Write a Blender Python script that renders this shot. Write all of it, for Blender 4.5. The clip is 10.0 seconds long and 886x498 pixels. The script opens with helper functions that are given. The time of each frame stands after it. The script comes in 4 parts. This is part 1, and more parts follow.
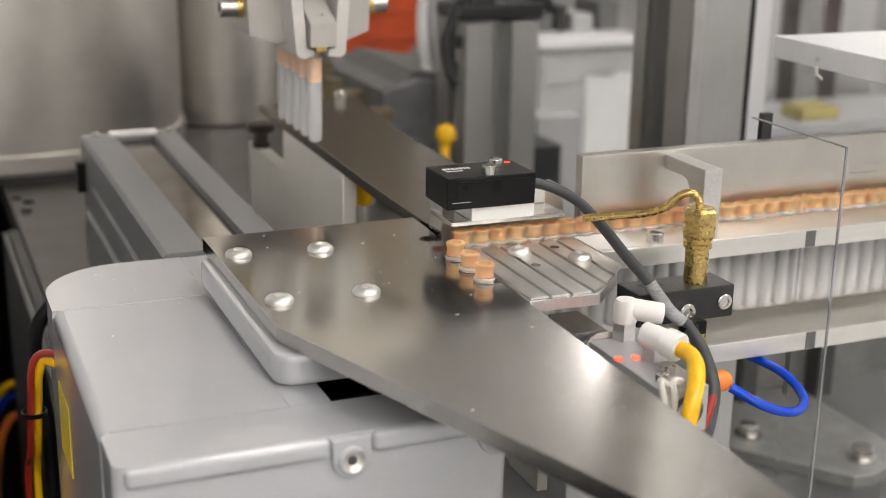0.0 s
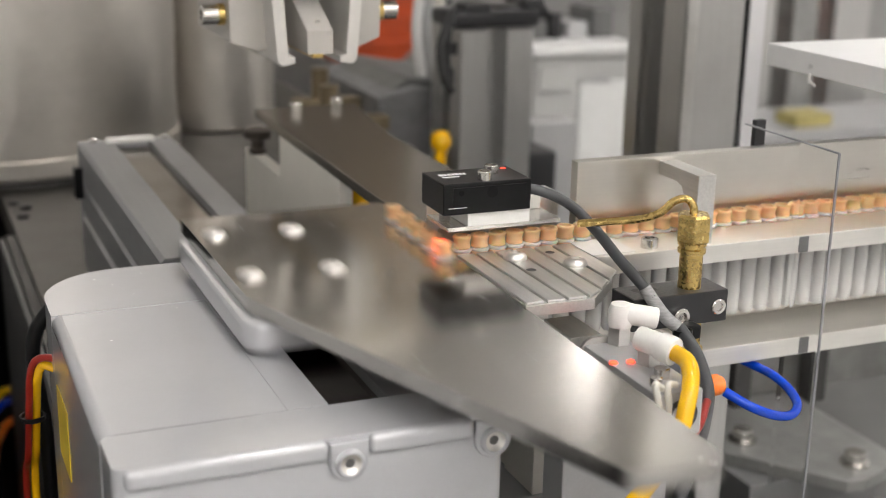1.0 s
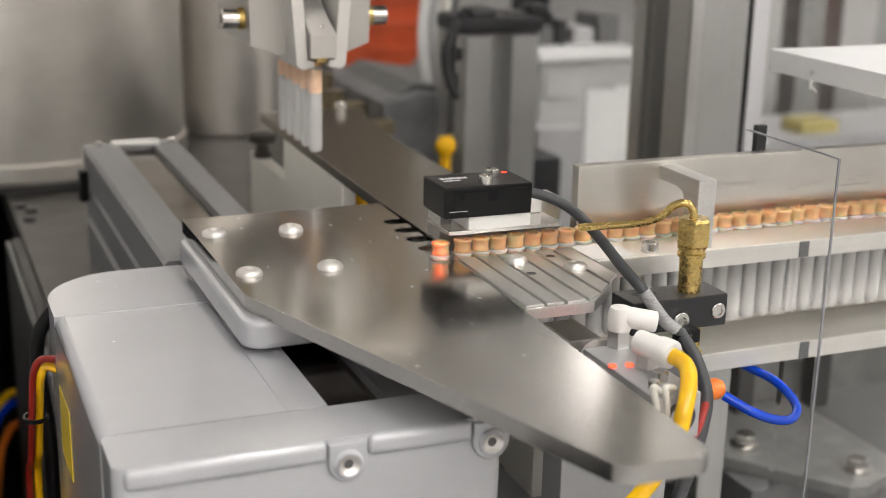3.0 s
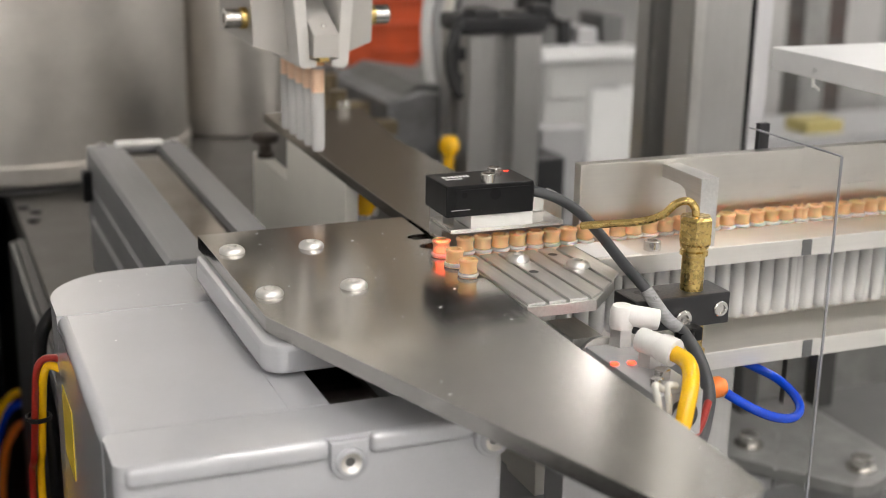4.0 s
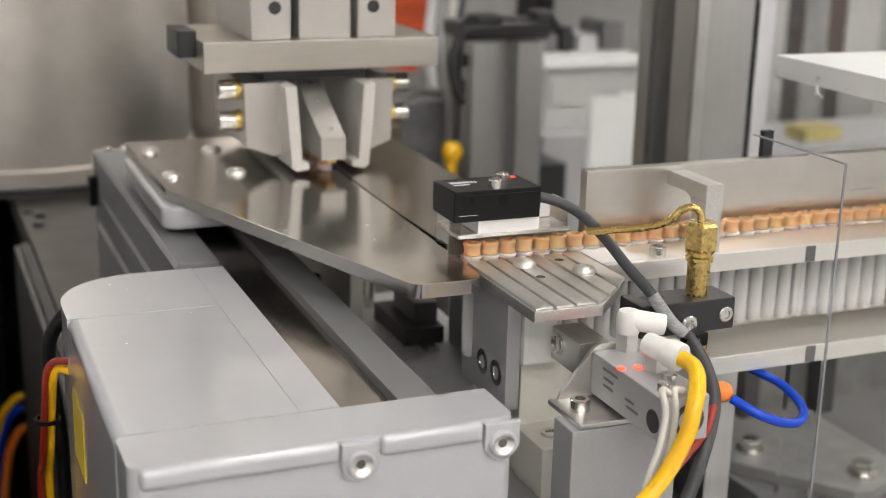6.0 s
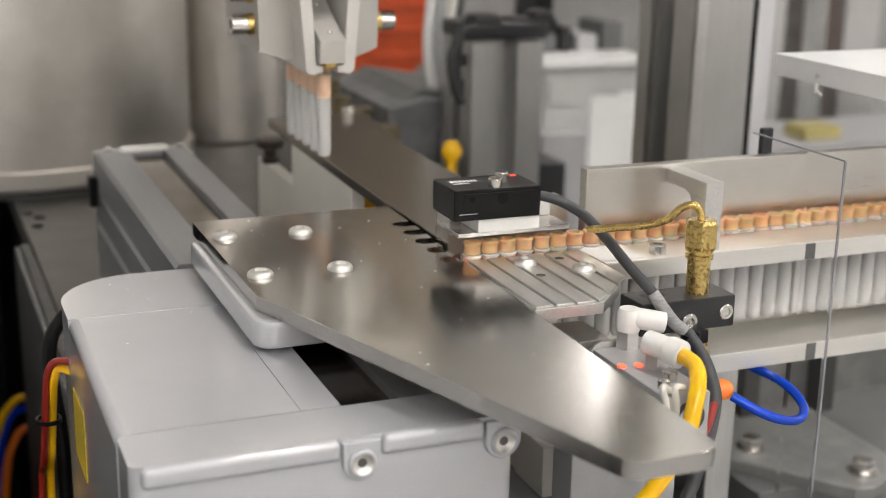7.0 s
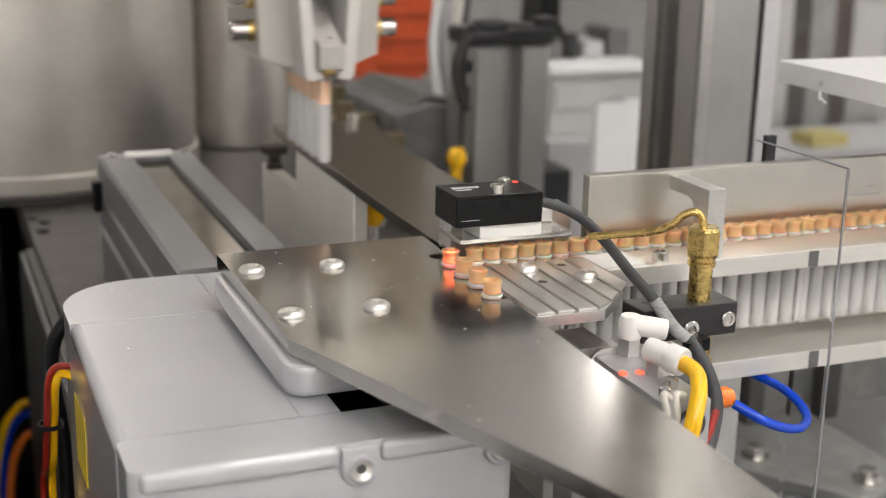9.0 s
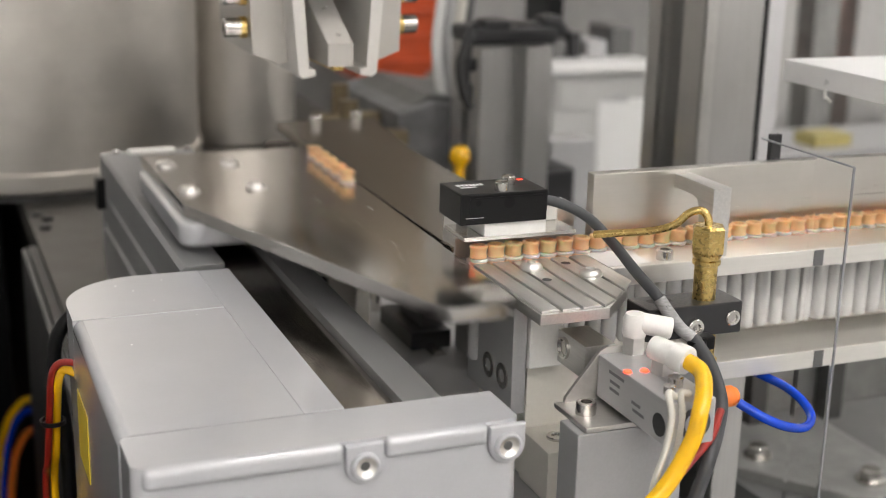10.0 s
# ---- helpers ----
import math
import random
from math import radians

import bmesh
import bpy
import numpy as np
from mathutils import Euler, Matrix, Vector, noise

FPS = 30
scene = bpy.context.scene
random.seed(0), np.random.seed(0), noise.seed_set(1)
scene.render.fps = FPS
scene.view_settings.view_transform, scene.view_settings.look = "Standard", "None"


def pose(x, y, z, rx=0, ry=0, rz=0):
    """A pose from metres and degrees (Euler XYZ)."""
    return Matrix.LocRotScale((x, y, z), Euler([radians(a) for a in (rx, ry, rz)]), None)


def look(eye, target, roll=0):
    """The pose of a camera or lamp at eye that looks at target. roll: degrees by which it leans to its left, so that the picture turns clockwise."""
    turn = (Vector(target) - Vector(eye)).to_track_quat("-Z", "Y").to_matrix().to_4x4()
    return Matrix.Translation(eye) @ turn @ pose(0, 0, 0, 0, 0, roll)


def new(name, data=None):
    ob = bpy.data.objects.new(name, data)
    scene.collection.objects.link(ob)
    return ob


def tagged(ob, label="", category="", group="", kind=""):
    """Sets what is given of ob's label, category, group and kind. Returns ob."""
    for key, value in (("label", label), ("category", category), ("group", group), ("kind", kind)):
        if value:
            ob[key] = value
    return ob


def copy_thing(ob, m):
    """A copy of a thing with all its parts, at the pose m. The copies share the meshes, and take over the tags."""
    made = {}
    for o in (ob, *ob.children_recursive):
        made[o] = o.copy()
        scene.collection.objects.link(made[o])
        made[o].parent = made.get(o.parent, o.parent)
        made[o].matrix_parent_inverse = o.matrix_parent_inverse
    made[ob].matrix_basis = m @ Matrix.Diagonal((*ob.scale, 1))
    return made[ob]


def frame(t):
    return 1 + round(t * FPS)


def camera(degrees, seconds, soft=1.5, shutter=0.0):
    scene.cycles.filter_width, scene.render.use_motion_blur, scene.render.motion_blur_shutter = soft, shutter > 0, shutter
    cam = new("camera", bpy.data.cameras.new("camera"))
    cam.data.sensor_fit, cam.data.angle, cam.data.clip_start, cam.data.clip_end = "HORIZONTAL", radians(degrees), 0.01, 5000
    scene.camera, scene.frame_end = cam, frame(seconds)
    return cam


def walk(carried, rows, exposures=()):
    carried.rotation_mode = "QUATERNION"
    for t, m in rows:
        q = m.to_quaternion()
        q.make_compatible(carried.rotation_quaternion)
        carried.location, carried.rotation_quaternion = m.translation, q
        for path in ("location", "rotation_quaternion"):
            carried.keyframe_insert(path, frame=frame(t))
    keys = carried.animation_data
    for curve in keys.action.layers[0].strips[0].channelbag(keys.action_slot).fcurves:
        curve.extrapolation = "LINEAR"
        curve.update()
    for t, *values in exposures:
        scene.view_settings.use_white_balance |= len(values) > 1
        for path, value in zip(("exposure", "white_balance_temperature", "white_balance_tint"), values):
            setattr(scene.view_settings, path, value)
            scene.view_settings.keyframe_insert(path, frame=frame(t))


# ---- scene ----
cam = camera(37.0, 10.0, 0.7, 0.5)
walk(cam, [
    (0.0, pose(0.0026, 0.0053, 1.1534, 73.149, -0.999, -22.423)),
    (0.5, pose(0.0012, 0.0029, 1.1539, 73.212, -0.924, -22.451)),
    (1.0, pose(0.0002, 0.0019, 1.1538, 73.463, -1.087, -22.669)),
    (1.5, pose(-0.0006, 0.0009, 1.1550, 73.737, -1.164, -22.556)),
    (2.0, pose(0.0011, 0.0004, 1.1529, 73.594, -1.079, -22.500)),
    (2.5, pose(0.0013, -0.0012, 1.1539, 73.668, -1.262, -22.351)),
    (4.0, pose(0.0029, -0.0026, 1.1523, 73.791, -1.038, -22.073)),
    (4.5, pose(0.0016, -0.0037, 1.1534, 73.812, -1.129, -22.030)),
    (5.0, pose(0.0002, -0.0033, 1.1530, 73.776, -1.046, -22.156)),
    (5.5, pose(-0.0016, -0.0045, 1.1535, 73.982, -1.335, -22.120)),
    (7.0, pose(-0.0033, -0.0054, 1.1526, 74.065, -1.070, -22.238)),
    (7.5, pose(-0.0020, -0.0082, 1.1528, 74.366, -1.016, -22.119)),
    (8.0, pose(-0.0025, -0.0086, 1.1528, 74.365, -0.927, -21.952)),
    (8.5, pose(-0.0023, -0.0078, 1.1522, 74.306, -1.001, -21.924)),
    (9.0, pose(-0.0008, -0.0060, 1.1524, 74.345, -1.157, -21.850)),
    (9.5, pose(-0.0003, -0.0038, 1.1518, 74.169, -1.194, -21.625)),
    (10.0, pose(-0.0014, -0.0045, 1.1511, 74.332, -1.353, -21.735)),
])
cam.data.dof.use_dof = True
cam.data.dof.focus_distance = 0.505
cam.data.dof.aperture_fstop = 10.5

# ---------------------------------------------------------------- world and light
world = bpy.data.worlds.new("world")
scene.world = world
world.use_nodes = True
world.node_tree.nodes["Background"].inputs[0].default_value = (0.9, 0.95, 1.0, 1)
world.node_tree.nodes["Background"].inputs[1].default_value = 0.05
scene.view_settings.exposure = 0.0

# ---------------------------------------------------------------- mesh helpers (all numbers in millimetres)
MM = 0.001
ORIGIN = {}


def thing(name, at, label, category, group="", kind=""):
    """An Empty at a place in millimetres that carries the parts of one thing."""
    ob = new(name)
    ob.empty_display_size = 0.01
    ob.location = Vector(at) * MM
    ORIGIN[ob] = Vector(at)
    return tagged(ob, label, category, group, kind)


def shade_flat(bm):
    """Truly flat faces stay flat, rounded ones are smooth."""
    for f in bm.faces:
        f.smooth = f.material_index == 0
        f.material_index = 0


def part(name, bm, material, parent, label="", smooth=True):
    """One mesh under a thing or a part; the bmesh is in world millimetres."""
    org = ORIGIN[parent]
    for v in bm.verts:
        v.co = (v.co - org) * MM
    bmesh.ops.recalc_face_normals(bm, faces=bm.faces)
    me = bpy.data.meshes.new(name)
    if not smooth:
        for f in bm.faces:
            f.material_index = 0
    if smooth:
        shade_flat(bm)
        for e in bm.edges:
            if len(e.link_faces) == 2 and e.calc_face_angle(0) > 0.6:
                e.smooth = False
    bm.to_mesh(me)
    bm.free()
    me.materials.append(material)
    ob = new(name, me)
    ob.parent = parent
    ORIGIN[ob] = org
    return tagged(ob, label)


def solid(name, bm, material, at, label, category, group="", kind=""):
    """A thing of one mesh."""
    org = Vector(at)
    for v in bm.verts:
        v.co = (v.co - org) * MM
    bmesh.ops.recalc_face_normals(bm, faces=bm.faces)
    me = bpy.data.meshes.new(name)
    shade_flat(bm)
    for e in bm.edges:
        if len(e.link_faces) == 2 and e.calc_face_angle(0) > 0.6:
            e.smooth = False
    bm.to_mesh(me)
    bm.free()
    me.materials.append(material)
    ob = new(name, me)
    ob.location = org * MM
    ORIGIN[ob] = org
    return tagged(ob, label, category, group, kind)


def bevelled(bm, w, segments=2, edges=None):
    if w > 0:
        bmesh.ops.bevel(bm, geom=list(edges if edges is not None else bm.edges), offset=w, segments=segments, profile=0.6, affect="EDGES", clamp_overlap=True, material=0)
    return bm


def box(x0, x1, y0, y1, z0, z1, bev=0.4, segments=2):
    bm = bmesh.new()
    bmesh.ops.create_cube(bm, size=1, matrix=Matrix.Translation(((x0 + x1) / 2, (y0 + y1) / 2, (z0 + z1) / 2)) @ Matrix.Diagonal((x1 - x0, y1 - y0, z1 - z0, 1)))
    for f in bm.faces:
        f.material_index = 1
    return bevelled(bm, bev, segments)


def prism(points, lo, hi, axis="z", bev=0.4, segments=2):
    """A polygon pushed along an axis. Points are (x, y) for z, (x, z) for y, (y, z) for x."""
    bm = bmesh.new()
    put = {"z": lambda a, b, c: (a, b, c), "y": lambda a, b, c: (a, c, b), "x": lambda a, b, c: (c, a, b)}[axis]
    low = [bm.verts.new(put(a, b, lo)) for a, b in points]
    high = [bm.verts.new(put(a, b, hi)) for a, b in points]
    bm.faces.new(low)
    bm.faces.new(high)
    n = len(points)
    for i in range(n):
        bm.faces.new((low[i], low[(i + 1) % n], high[(i + 1) % n], high[i]))
    bmesh.ops.recalc_face_normals(bm, faces=bm.faces)
    for f in bm.faces:
        f.material_index = 1 if len(f.verts) > 4 or n < 12 or max((e.calc_length() for e in f.edges if len({v in low for v in e.verts}) == 1), default=0) > 12 else 0
    if bev > 0:
        rims = [e for e in bm.edges if len({v in low for v in e.verts}) == 1]
        bevelled(bm, bev, segments, rims)
    return bm


def rounded(x0, x1, y0, y1, r, n=6, corners="1111"):
    """A rectangle's outline with round corners (from lower left, counter-clockwise)."""
    out = []
    spots = ((x0, y0, 1, 1, 180), (x1, y0, -1, 1, 270), (x1, y1, -1, -1, 0), (x0, y1, 1, -1, 90))
    for (x, y, sx, sy, a), on in zip(spots, corners):
        rad = r if on == "1" else 0.01
        for i in range(n + 1):
            t = radians(a + 90 * i / n)
            out.append((x + sx * rad + rad * math.cos(t), y + sy * rad + rad * math.sin(t)))
    return out


def rod(p0, p1, r, seg=24, bev=0.0, r2=None):
    p0, p1 = Vector(p0), Vector(p1)
    d = p1 - p0
    bm = bmesh.new()
    bmesh.ops.create_cone(bm, cap_ends=True, segments=seg, radius1=r, radius2=r if r2 is None else r2, depth=d.length,
                          matrix=Matrix.Translation((p0 + p1) / 2) @ d.to_track_quat("Z", "Y").to_matrix().to_4x4())
    if bev:
        bevelled(bm, bev, 2, [e for e in bm.edges if any(len(f.verts) > 4 for f in e.link_faces)])
    return bm


def lathe(profile, at, axis="z", seg=28):
    """A turned body: profile of (radius, height) about an axis through a place."""
    bm = bmesh.new()
    turn = {"z": Matrix(), "y": Matrix.Rotation(radians(90), 4, "X"), "x": Matrix.Rotation(radians(90), 4, "Y"), "-y": Matrix.Rotation(radians(90), 4, "X"), "-x": Matrix.Rotation(radians(-90), 4, "Y")}[axis]
    m = Matrix.Translation(at) @ turn
    rings = []
    for r, h in profile:
        if r < 1e-4:
            rings.append([bm.verts.new(m @ Vector((0, 0, h)))])
        else:
            rings.append([bm.verts.new(m @ Vector((r * math.cos(2 * math.pi * i / seg), r * math.sin(2 * math.pi * i / seg), h))) for i in range(seg)])
    for a, b in zip(rings, rings[1:]):
        for i in range(seg):
            j = (i + 1) % seg
            if len(a) == 1 and len(b) > 1:
                bm.faces.new((a[0], b[i], b[j]))
            elif len(b) == 1 and len(a) > 1:
                bm.faces.new((a[i], a[j], b[0]))
            elif len(a) > 1:
                bm.faces.new((a[i], a[j], b[j], b[i]))
    return bm


def hose(points, r, seg=14, steps=9):
    """A round tube along a smooth line through the points."""
    pts = [Vector(p) for p in points]
    pts = [2 * pts[0] - pts[1]] + pts + [2 * pts[-1] - pts[-2]]
    line = []
    for i in range(1, len(pts) - 2):
        a, b, c, d = pts[i - 1:i + 3]
        for k in range(steps):
            t = k / steps
            line.append(0.5 * (2 * b + (c - a) * t + (2 * a - 5 * b + 4 * c - d) * t * t + (3 * b - a - 3 * c + d) * t ** 3))
    line.append(pts[-2])
    bm = bmesh.new()
    rings = []
    side = None
    for i, p in enumerate(line):
        d = (line[min(i + 1, len(line) - 1)] - line[max(i - 1, 0)]).normalized()
        if side is None:
            side = d.orthogonal().normalized()
        side = (side - d * side.dot(d)).normalized()
        up = d.cross(side)
        rings.append([bm.verts.new(p + r * (side * math.cos(2 * math.pi * k / seg) + up * math.sin(2 * math.pi * k / seg))) for k in range(seg)])
    for a, b in zip(rings, rings[1:]):
        for k in range(seg):
            bm.faces.new((a[k], a[(k + 1) % seg], b[(k + 1) % seg], b[k]))
    bm.faces.new(rings[0])
    bm.faces.new(rings[-1])
    return bm


def join(*bms):
    """Several bmeshes as one."""
    out = bmesh.new()
    for b in bms:
        me = bpy.data.meshes.new("tmp")
        b.to_mesh(me)
        b.free()
        out.from_mesh(me)
        bpy.data.meshes.remove(me)
    return out


# ---------------------------------------------------------------- materials
def material(name, colour, rough=0.5, metal=0.0, grain=0.0, grain_scale=(400, 400, 400), bump=0.0, spread=0.12, stains=0.0, **extra):
    """A surface with fine grain (stretched by grain_scale), blotches and relief."""
    m = bpy.data.materials.new(name)
    m.use_nodes = True
    nt = m.node_tree
    b = nt.nodes["Principled BSDF"]
    b.inputs["Base Color"].default_value = (*colour, 1)
    b.inputs["Roughness"].default_value = rough
    b.inputs["Metallic"].default_value = metal
    for key, value in extra.items():
        b.inputs[key.replace("_", " ")].default_value = value
    geo = nt.nodes.new("ShaderNodeTexCoord")
    mapping = nt.nodes.new("ShaderNodeMapping")
    mapping.inputs["Scale"].default_value = grain_scale
    nt.links.new(geo.outputs["Object"], mapping.inputs["Vector"])
    fine = nt.nodes.new("ShaderNodeTexNoise")
    fine.inputs["Scale"].default_value = 1.0
    fine.inputs["Detail"].default_value = 5
    nt.links.new(mapping.outputs[0], fine.inputs["Vector"])
    blot = nt.nodes.new("ShaderNodeTexNoise")
    blot.inputs["Scale"].default_value = 28
    blot.inputs["Detail"].default_value = 6
    blot.inputs["Roughness"].default_value = 0.65
    nt.links.new(geo.outputs["Object"], blot.inputs["Vector"])
    add = nt.nodes.new("ShaderNodeMath")
    add.operation = "ADD"
    nt.links.new(fine.outputs["Fac"], add.inputs[0])
    nt.links.new(blot.outputs["Fac"], add.inputs[1])
    span = nt.nodes.new("ShaderNodeMapRange")
    span.inputs["From Min"].default_value, span.inputs["From Max"].default_value = 0.6, 1.4
    span.inputs["To Min"].default_value, span.inputs["To Max"].default_value = max(0.02, rough - spread), min(1, rough + spread)
    nt.links.new(add.outputs[0], span.inputs["Value"])
    nt.links.new(span.outputs[0], b.inputs["Roughness"])
    if grain or stains:
        tone = nt.nodes.new("ShaderNodeMapRange")
        tone.inputs["From Min"].default_value, tone.inputs["From Max"].default_value = 0.3, 0.7
        tone.inputs["To Min"].default_value, tone.inputs["To Max"].default_value = 1 - grain, 1 + grain
        nt.links.new(fine.outputs["Fac"], tone.inputs["Value"])
        tone2 = nt.nodes.new("ShaderNodeMapRange")
        tone2.inputs["From Min"].default_value, tone2.inputs["From Max"].default_value = 0.35, 0.65
        tone2.inputs["To Min"].default_value, tone2.inputs["To Max"].default_value = 1 - stains, 1 + stains * 0.4
        nt.links.new(blot.outputs["Fac"], tone2.inputs["Value"])
        mul = nt.nodes.new("ShaderNodeMath")
        mul.operation = "MULTIPLY"
        nt.links.new(tone.outputs[0], mul.inputs[0])
        nt.links.new(tone2.outputs[0], mul.inputs[1])
        scale = nt.nodes.new("ShaderNodeVectorMath")
        scale.operation = "SCALE"
        scale.inputs[0].default_value = colour
        nt.links.new(mul.outputs[0], scale.inputs["Scale"])
        nt.links.new(scale.outputs[0], b.inputs["Base Color"])
    if bump:
        bp = nt.nodes.new("ShaderNodeBump")
        bp.inputs["Strength"].default_value = bump
        bp.inputs["Distance"].default_value = 0.0004
        nt.links.new(fine.outputs["Fac"], bp.inputs["Height"])
        nt.links.new(bp.outputs[0], b.inputs["Normal"])
    return m


def glow(name, colour, strength):
    m = bpy.data.materials.new(name)
    m.use_nodes = True
    b = m.node_tree.nodes["Principled BSDF"]
    b.inputs["Base Color"].default_value = (*colour, 1)
    b.inputs["Emission Color"].default_value = (*colour, 1)
    b.inputs["Emission Strength"].default_value = strength
    return m


STEEL = material("ground_stainless", (0.50, 0.48, 0.455), 0.165, 1.0, 0.02, (1100, 60, 900), 0.0, 0.04, 0.07)
BELT = material("dark_mirror_steel", (0.34, 0.31, 0.28), 0.16, 1.0, 0.02, (900, 20, 900), 0.02, 0.05, 0.2)
DULLSTEEL = material("dull_stainless", (0.30, 0.27, 0.23), 0.22, 1.0, 0.02, (300, 60, 300), 0.0, 0.02, 0.03)
STEEL_X = material("brushed_stainless_lengthwise", (0.80, 0.78, 0.74), 0.44, 1.0, 0.03, (25, 900, 1200), 0.05, 0.06, 0.06)
MILLED = material("milled_aluminium", (0.66, 0.65, 0.63), 0.38, 1.0, 0.07, (900, 40, 900), 0.15, 0.08, 0.06)
POLISHED = material("polished_steel", (0.66, 0.64, 0.61), 0.22, 1.0, 0.03, (300, 300, 300), 0.0, 0.05)
BRIGHTSTEEL = material("bright_steel", (0.76, 0.74, 0.71), 0.36, 1.0, 0.04, (500, 500, 500), 0.0, 0.05, 0.04)
CASTGREY = material("silver_grey_paint", (0.485, 0.49, 0.51), 0.42, 0.2, 0.015, (900, 900, 900), 0.0, 0.05, 0.04, Coat_Weight=1.0, Coat_Roughness=0.1, Coat_IOR=1.6)
RAILGREY = material("grey_anodised_rail", (0.235, 0.235, 0.238), 0.42, 0.45, 0.03, (900, 30, 900), 0.0, 0.08, 0.06)
ANOD = material("clear_anodised_aluminium", (0.46, 0.46, 0.465), 0.42, 0.35, 0.03, (900, 30, 900), 0.0, 0.08, 0.06)
ANOD_Z = material("anodised_extrusion", (0.55, 0.545, 0.535), 0.4, 0.85, 0.05, (900, 900, 20), 0.06, 0.08, 0.06)
TARNISH = material("tarnished_brown_metal", (0.24, 0.19, 0.12), 0.35, 0.8, 0.1, (100, 100, 100), 0.0, 0.1, 0.3)
SKIRT = material("dark_grey_skirt_paint", (0.10, 0.098, 0.096), 0.5, 0.2, 0.05, (40, 40, 40), 0.0, 0.1, 0.15)
LOWSHELF = material("grey_shelf_paint", (0.15, 0.15, 0.148), 0.45, 0.3, 0.05, (40, 40, 40), 0.0, 0.1, 0.15)
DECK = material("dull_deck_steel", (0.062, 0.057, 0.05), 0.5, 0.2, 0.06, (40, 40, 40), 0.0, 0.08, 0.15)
BEIGE = material("nickel_plated_block", (0.82, 0.79, 0.72), 0.42, 0.06, 0.015, (700, 700, 700), 0.0, 0.06, 0.04)
JAW = material("bead_blasted_aluminium", (0.50, 0.48, 0.45), 0.48, 0.5, 0.02, (900, 900, 900), 0.0, 0.06, 0.05)
FINGER = material("pale_anodised_finger", (0.64, 0.62, 0.59), 0.42, 0.3, 0.02, (900, 900, 900), 0.0, 0.06, 0.04)
BLACK = material("black_plastic", (0.006, 0.006, 0.0065), 0.34, 0.0, 0.05, (900, 900, 900), 0.0, 0.03, 0.0, Specular_IOR_Level=0.22)
BLACKMETAL = material("black_oxide", (0.03, 0.03, 0.032), 0.38, 0.3, 0.06, (900, 900, 900), 0.05, 0.1)
DARK = material("dark_rubber", (0.03, 0.03, 0.03), 0.6, 0.0, 0.05)
# near-black colour that stands in for shade in gaps, bases and recesses
SHADE = material("unlit_recess_black", (0.012, 0.012, 0.0125), 0.8, 0.0, 0.1, (60, 60, 60), 0.0, 0.1, 0.2, Specular_IOR_Level=0.1)
GREYCABLE = material("grey_cable_jacket", (0.048, 0.05, 0.054), 0.45, 0.0, 0.05, (900, 900, 900), 0.05, 0.08)
SLEEVE = material("clear_shrink_sleeve", (0.48, 0.48, 0.48), 0.2, 0.0, 0.2, (300, 300, 1200), 0.3, 0.1, 0.2, Transmission_Weight=0.3)
GREASY = material("oiled_steel_plate", (0.50, 0.47, 0.42), 0.36, 0.9, 0.03, (30, 900, 900), 0.0, 0.06, 0.06)
BRASS = material("brass", (0.66, 0.48, 0.18), 0.28, 1.0, 0.04, (700, 700, 700), 0.0, 0.06, 0.08)
WHITE = material("white_nylon", (0.78, 0.77, 0.74), 0.4, 0.0, 0.02, (600, 600, 600), 0.04, 0.08, 0.03)
PAPER = material("white_label", (0.8, 0.79, 0.77), 0.55, 0.0, 0.02)
ORANGE = material("orange_rubber_stopper", (0.98, 0.63, 0.34), 0.36, 0.0, 0.0, (900, 900, 900), 0.0, 0.03, 0.05, Transmission_Weight=0.45, IOR=1.25, Subsurface_Weight=0.3, Subsurface_Scale=0.003)
PEACH = material("peach_plug", (0.85, 0.58, 0.40), 0.28, 0.0, 0.03, (600, 600, 600), 0.0, 0.06, 0.05)
FITORANGE = material("orange_release_ring", (0.9, 0.22, 0.03), 0.35, 0.0)
ORANGEPAINT = material("orange_red_paint", (0.62, 0.088, 0.02), 0.45, 0.0, 0.05, (60, 60, 60), 0.0, 0.1, 0.15)
YELLOW = material("yellow_polyurethane", (0.93, 0.52, 0.008), 0.15, 0.0, 0.02, (300, 300, 300), 0.0, 0.06, 0.04)
BLUE = material("blue_polyurethane", (0.002, 0.055, 0.56), 0.12, 0.0, 0.02, (300, 300, 300), 0.0, 0.06, 0.04)
RED = material("dark_red_wire", (0.30, 0.02, 0.012), 0.34, 0.0, 0.0, (400, 400, 400), 0.0, 0.03)
WIREWHITE = material("ivory_wire", (0.68, 0.66, 0.60), 0.4, 0.0)
INK = material("grey_print", (0.16, 0.16, 0.17), 0.6)
PRINT = material("white_print", (0.75, 0.75, 0.75), 0.6)
ROOMGREY = material("painted_wall", (0.84, 0.835, 0.825), 0.7, 0.0, 0.03, (20, 20, 20), 0.0, 0.1, 0.06)
FLOORGREY = material("sealed_concrete", (0.42, 0.42, 0.42), 0.45, 0.0, 0.05, (30, 30, 30), 0.0, 0.1, 0.2)
WHITEPANEL = material("white_machine_panel", (0.78, 0.78, 0.77), 0.4, 0.0, 0.02, (20, 20, 20), 0.0, 0.1, 0.04)
BLUEGREY = material("blue_grey_machine_paint", (0.12, 0.12, 0.124), 0.5, 0.1, 0.05, (40, 40, 40), 0.0, 0.1, 0.2)
TUBECLEAR = material("frosted_clear_plastic", (0.97, 0.965, 0.95), 0.12, 0.0, 0.0, (500, 500, 500), 0.03, 0.05, 0.0, Transmission_Weight=0.55, IOR=1.3)
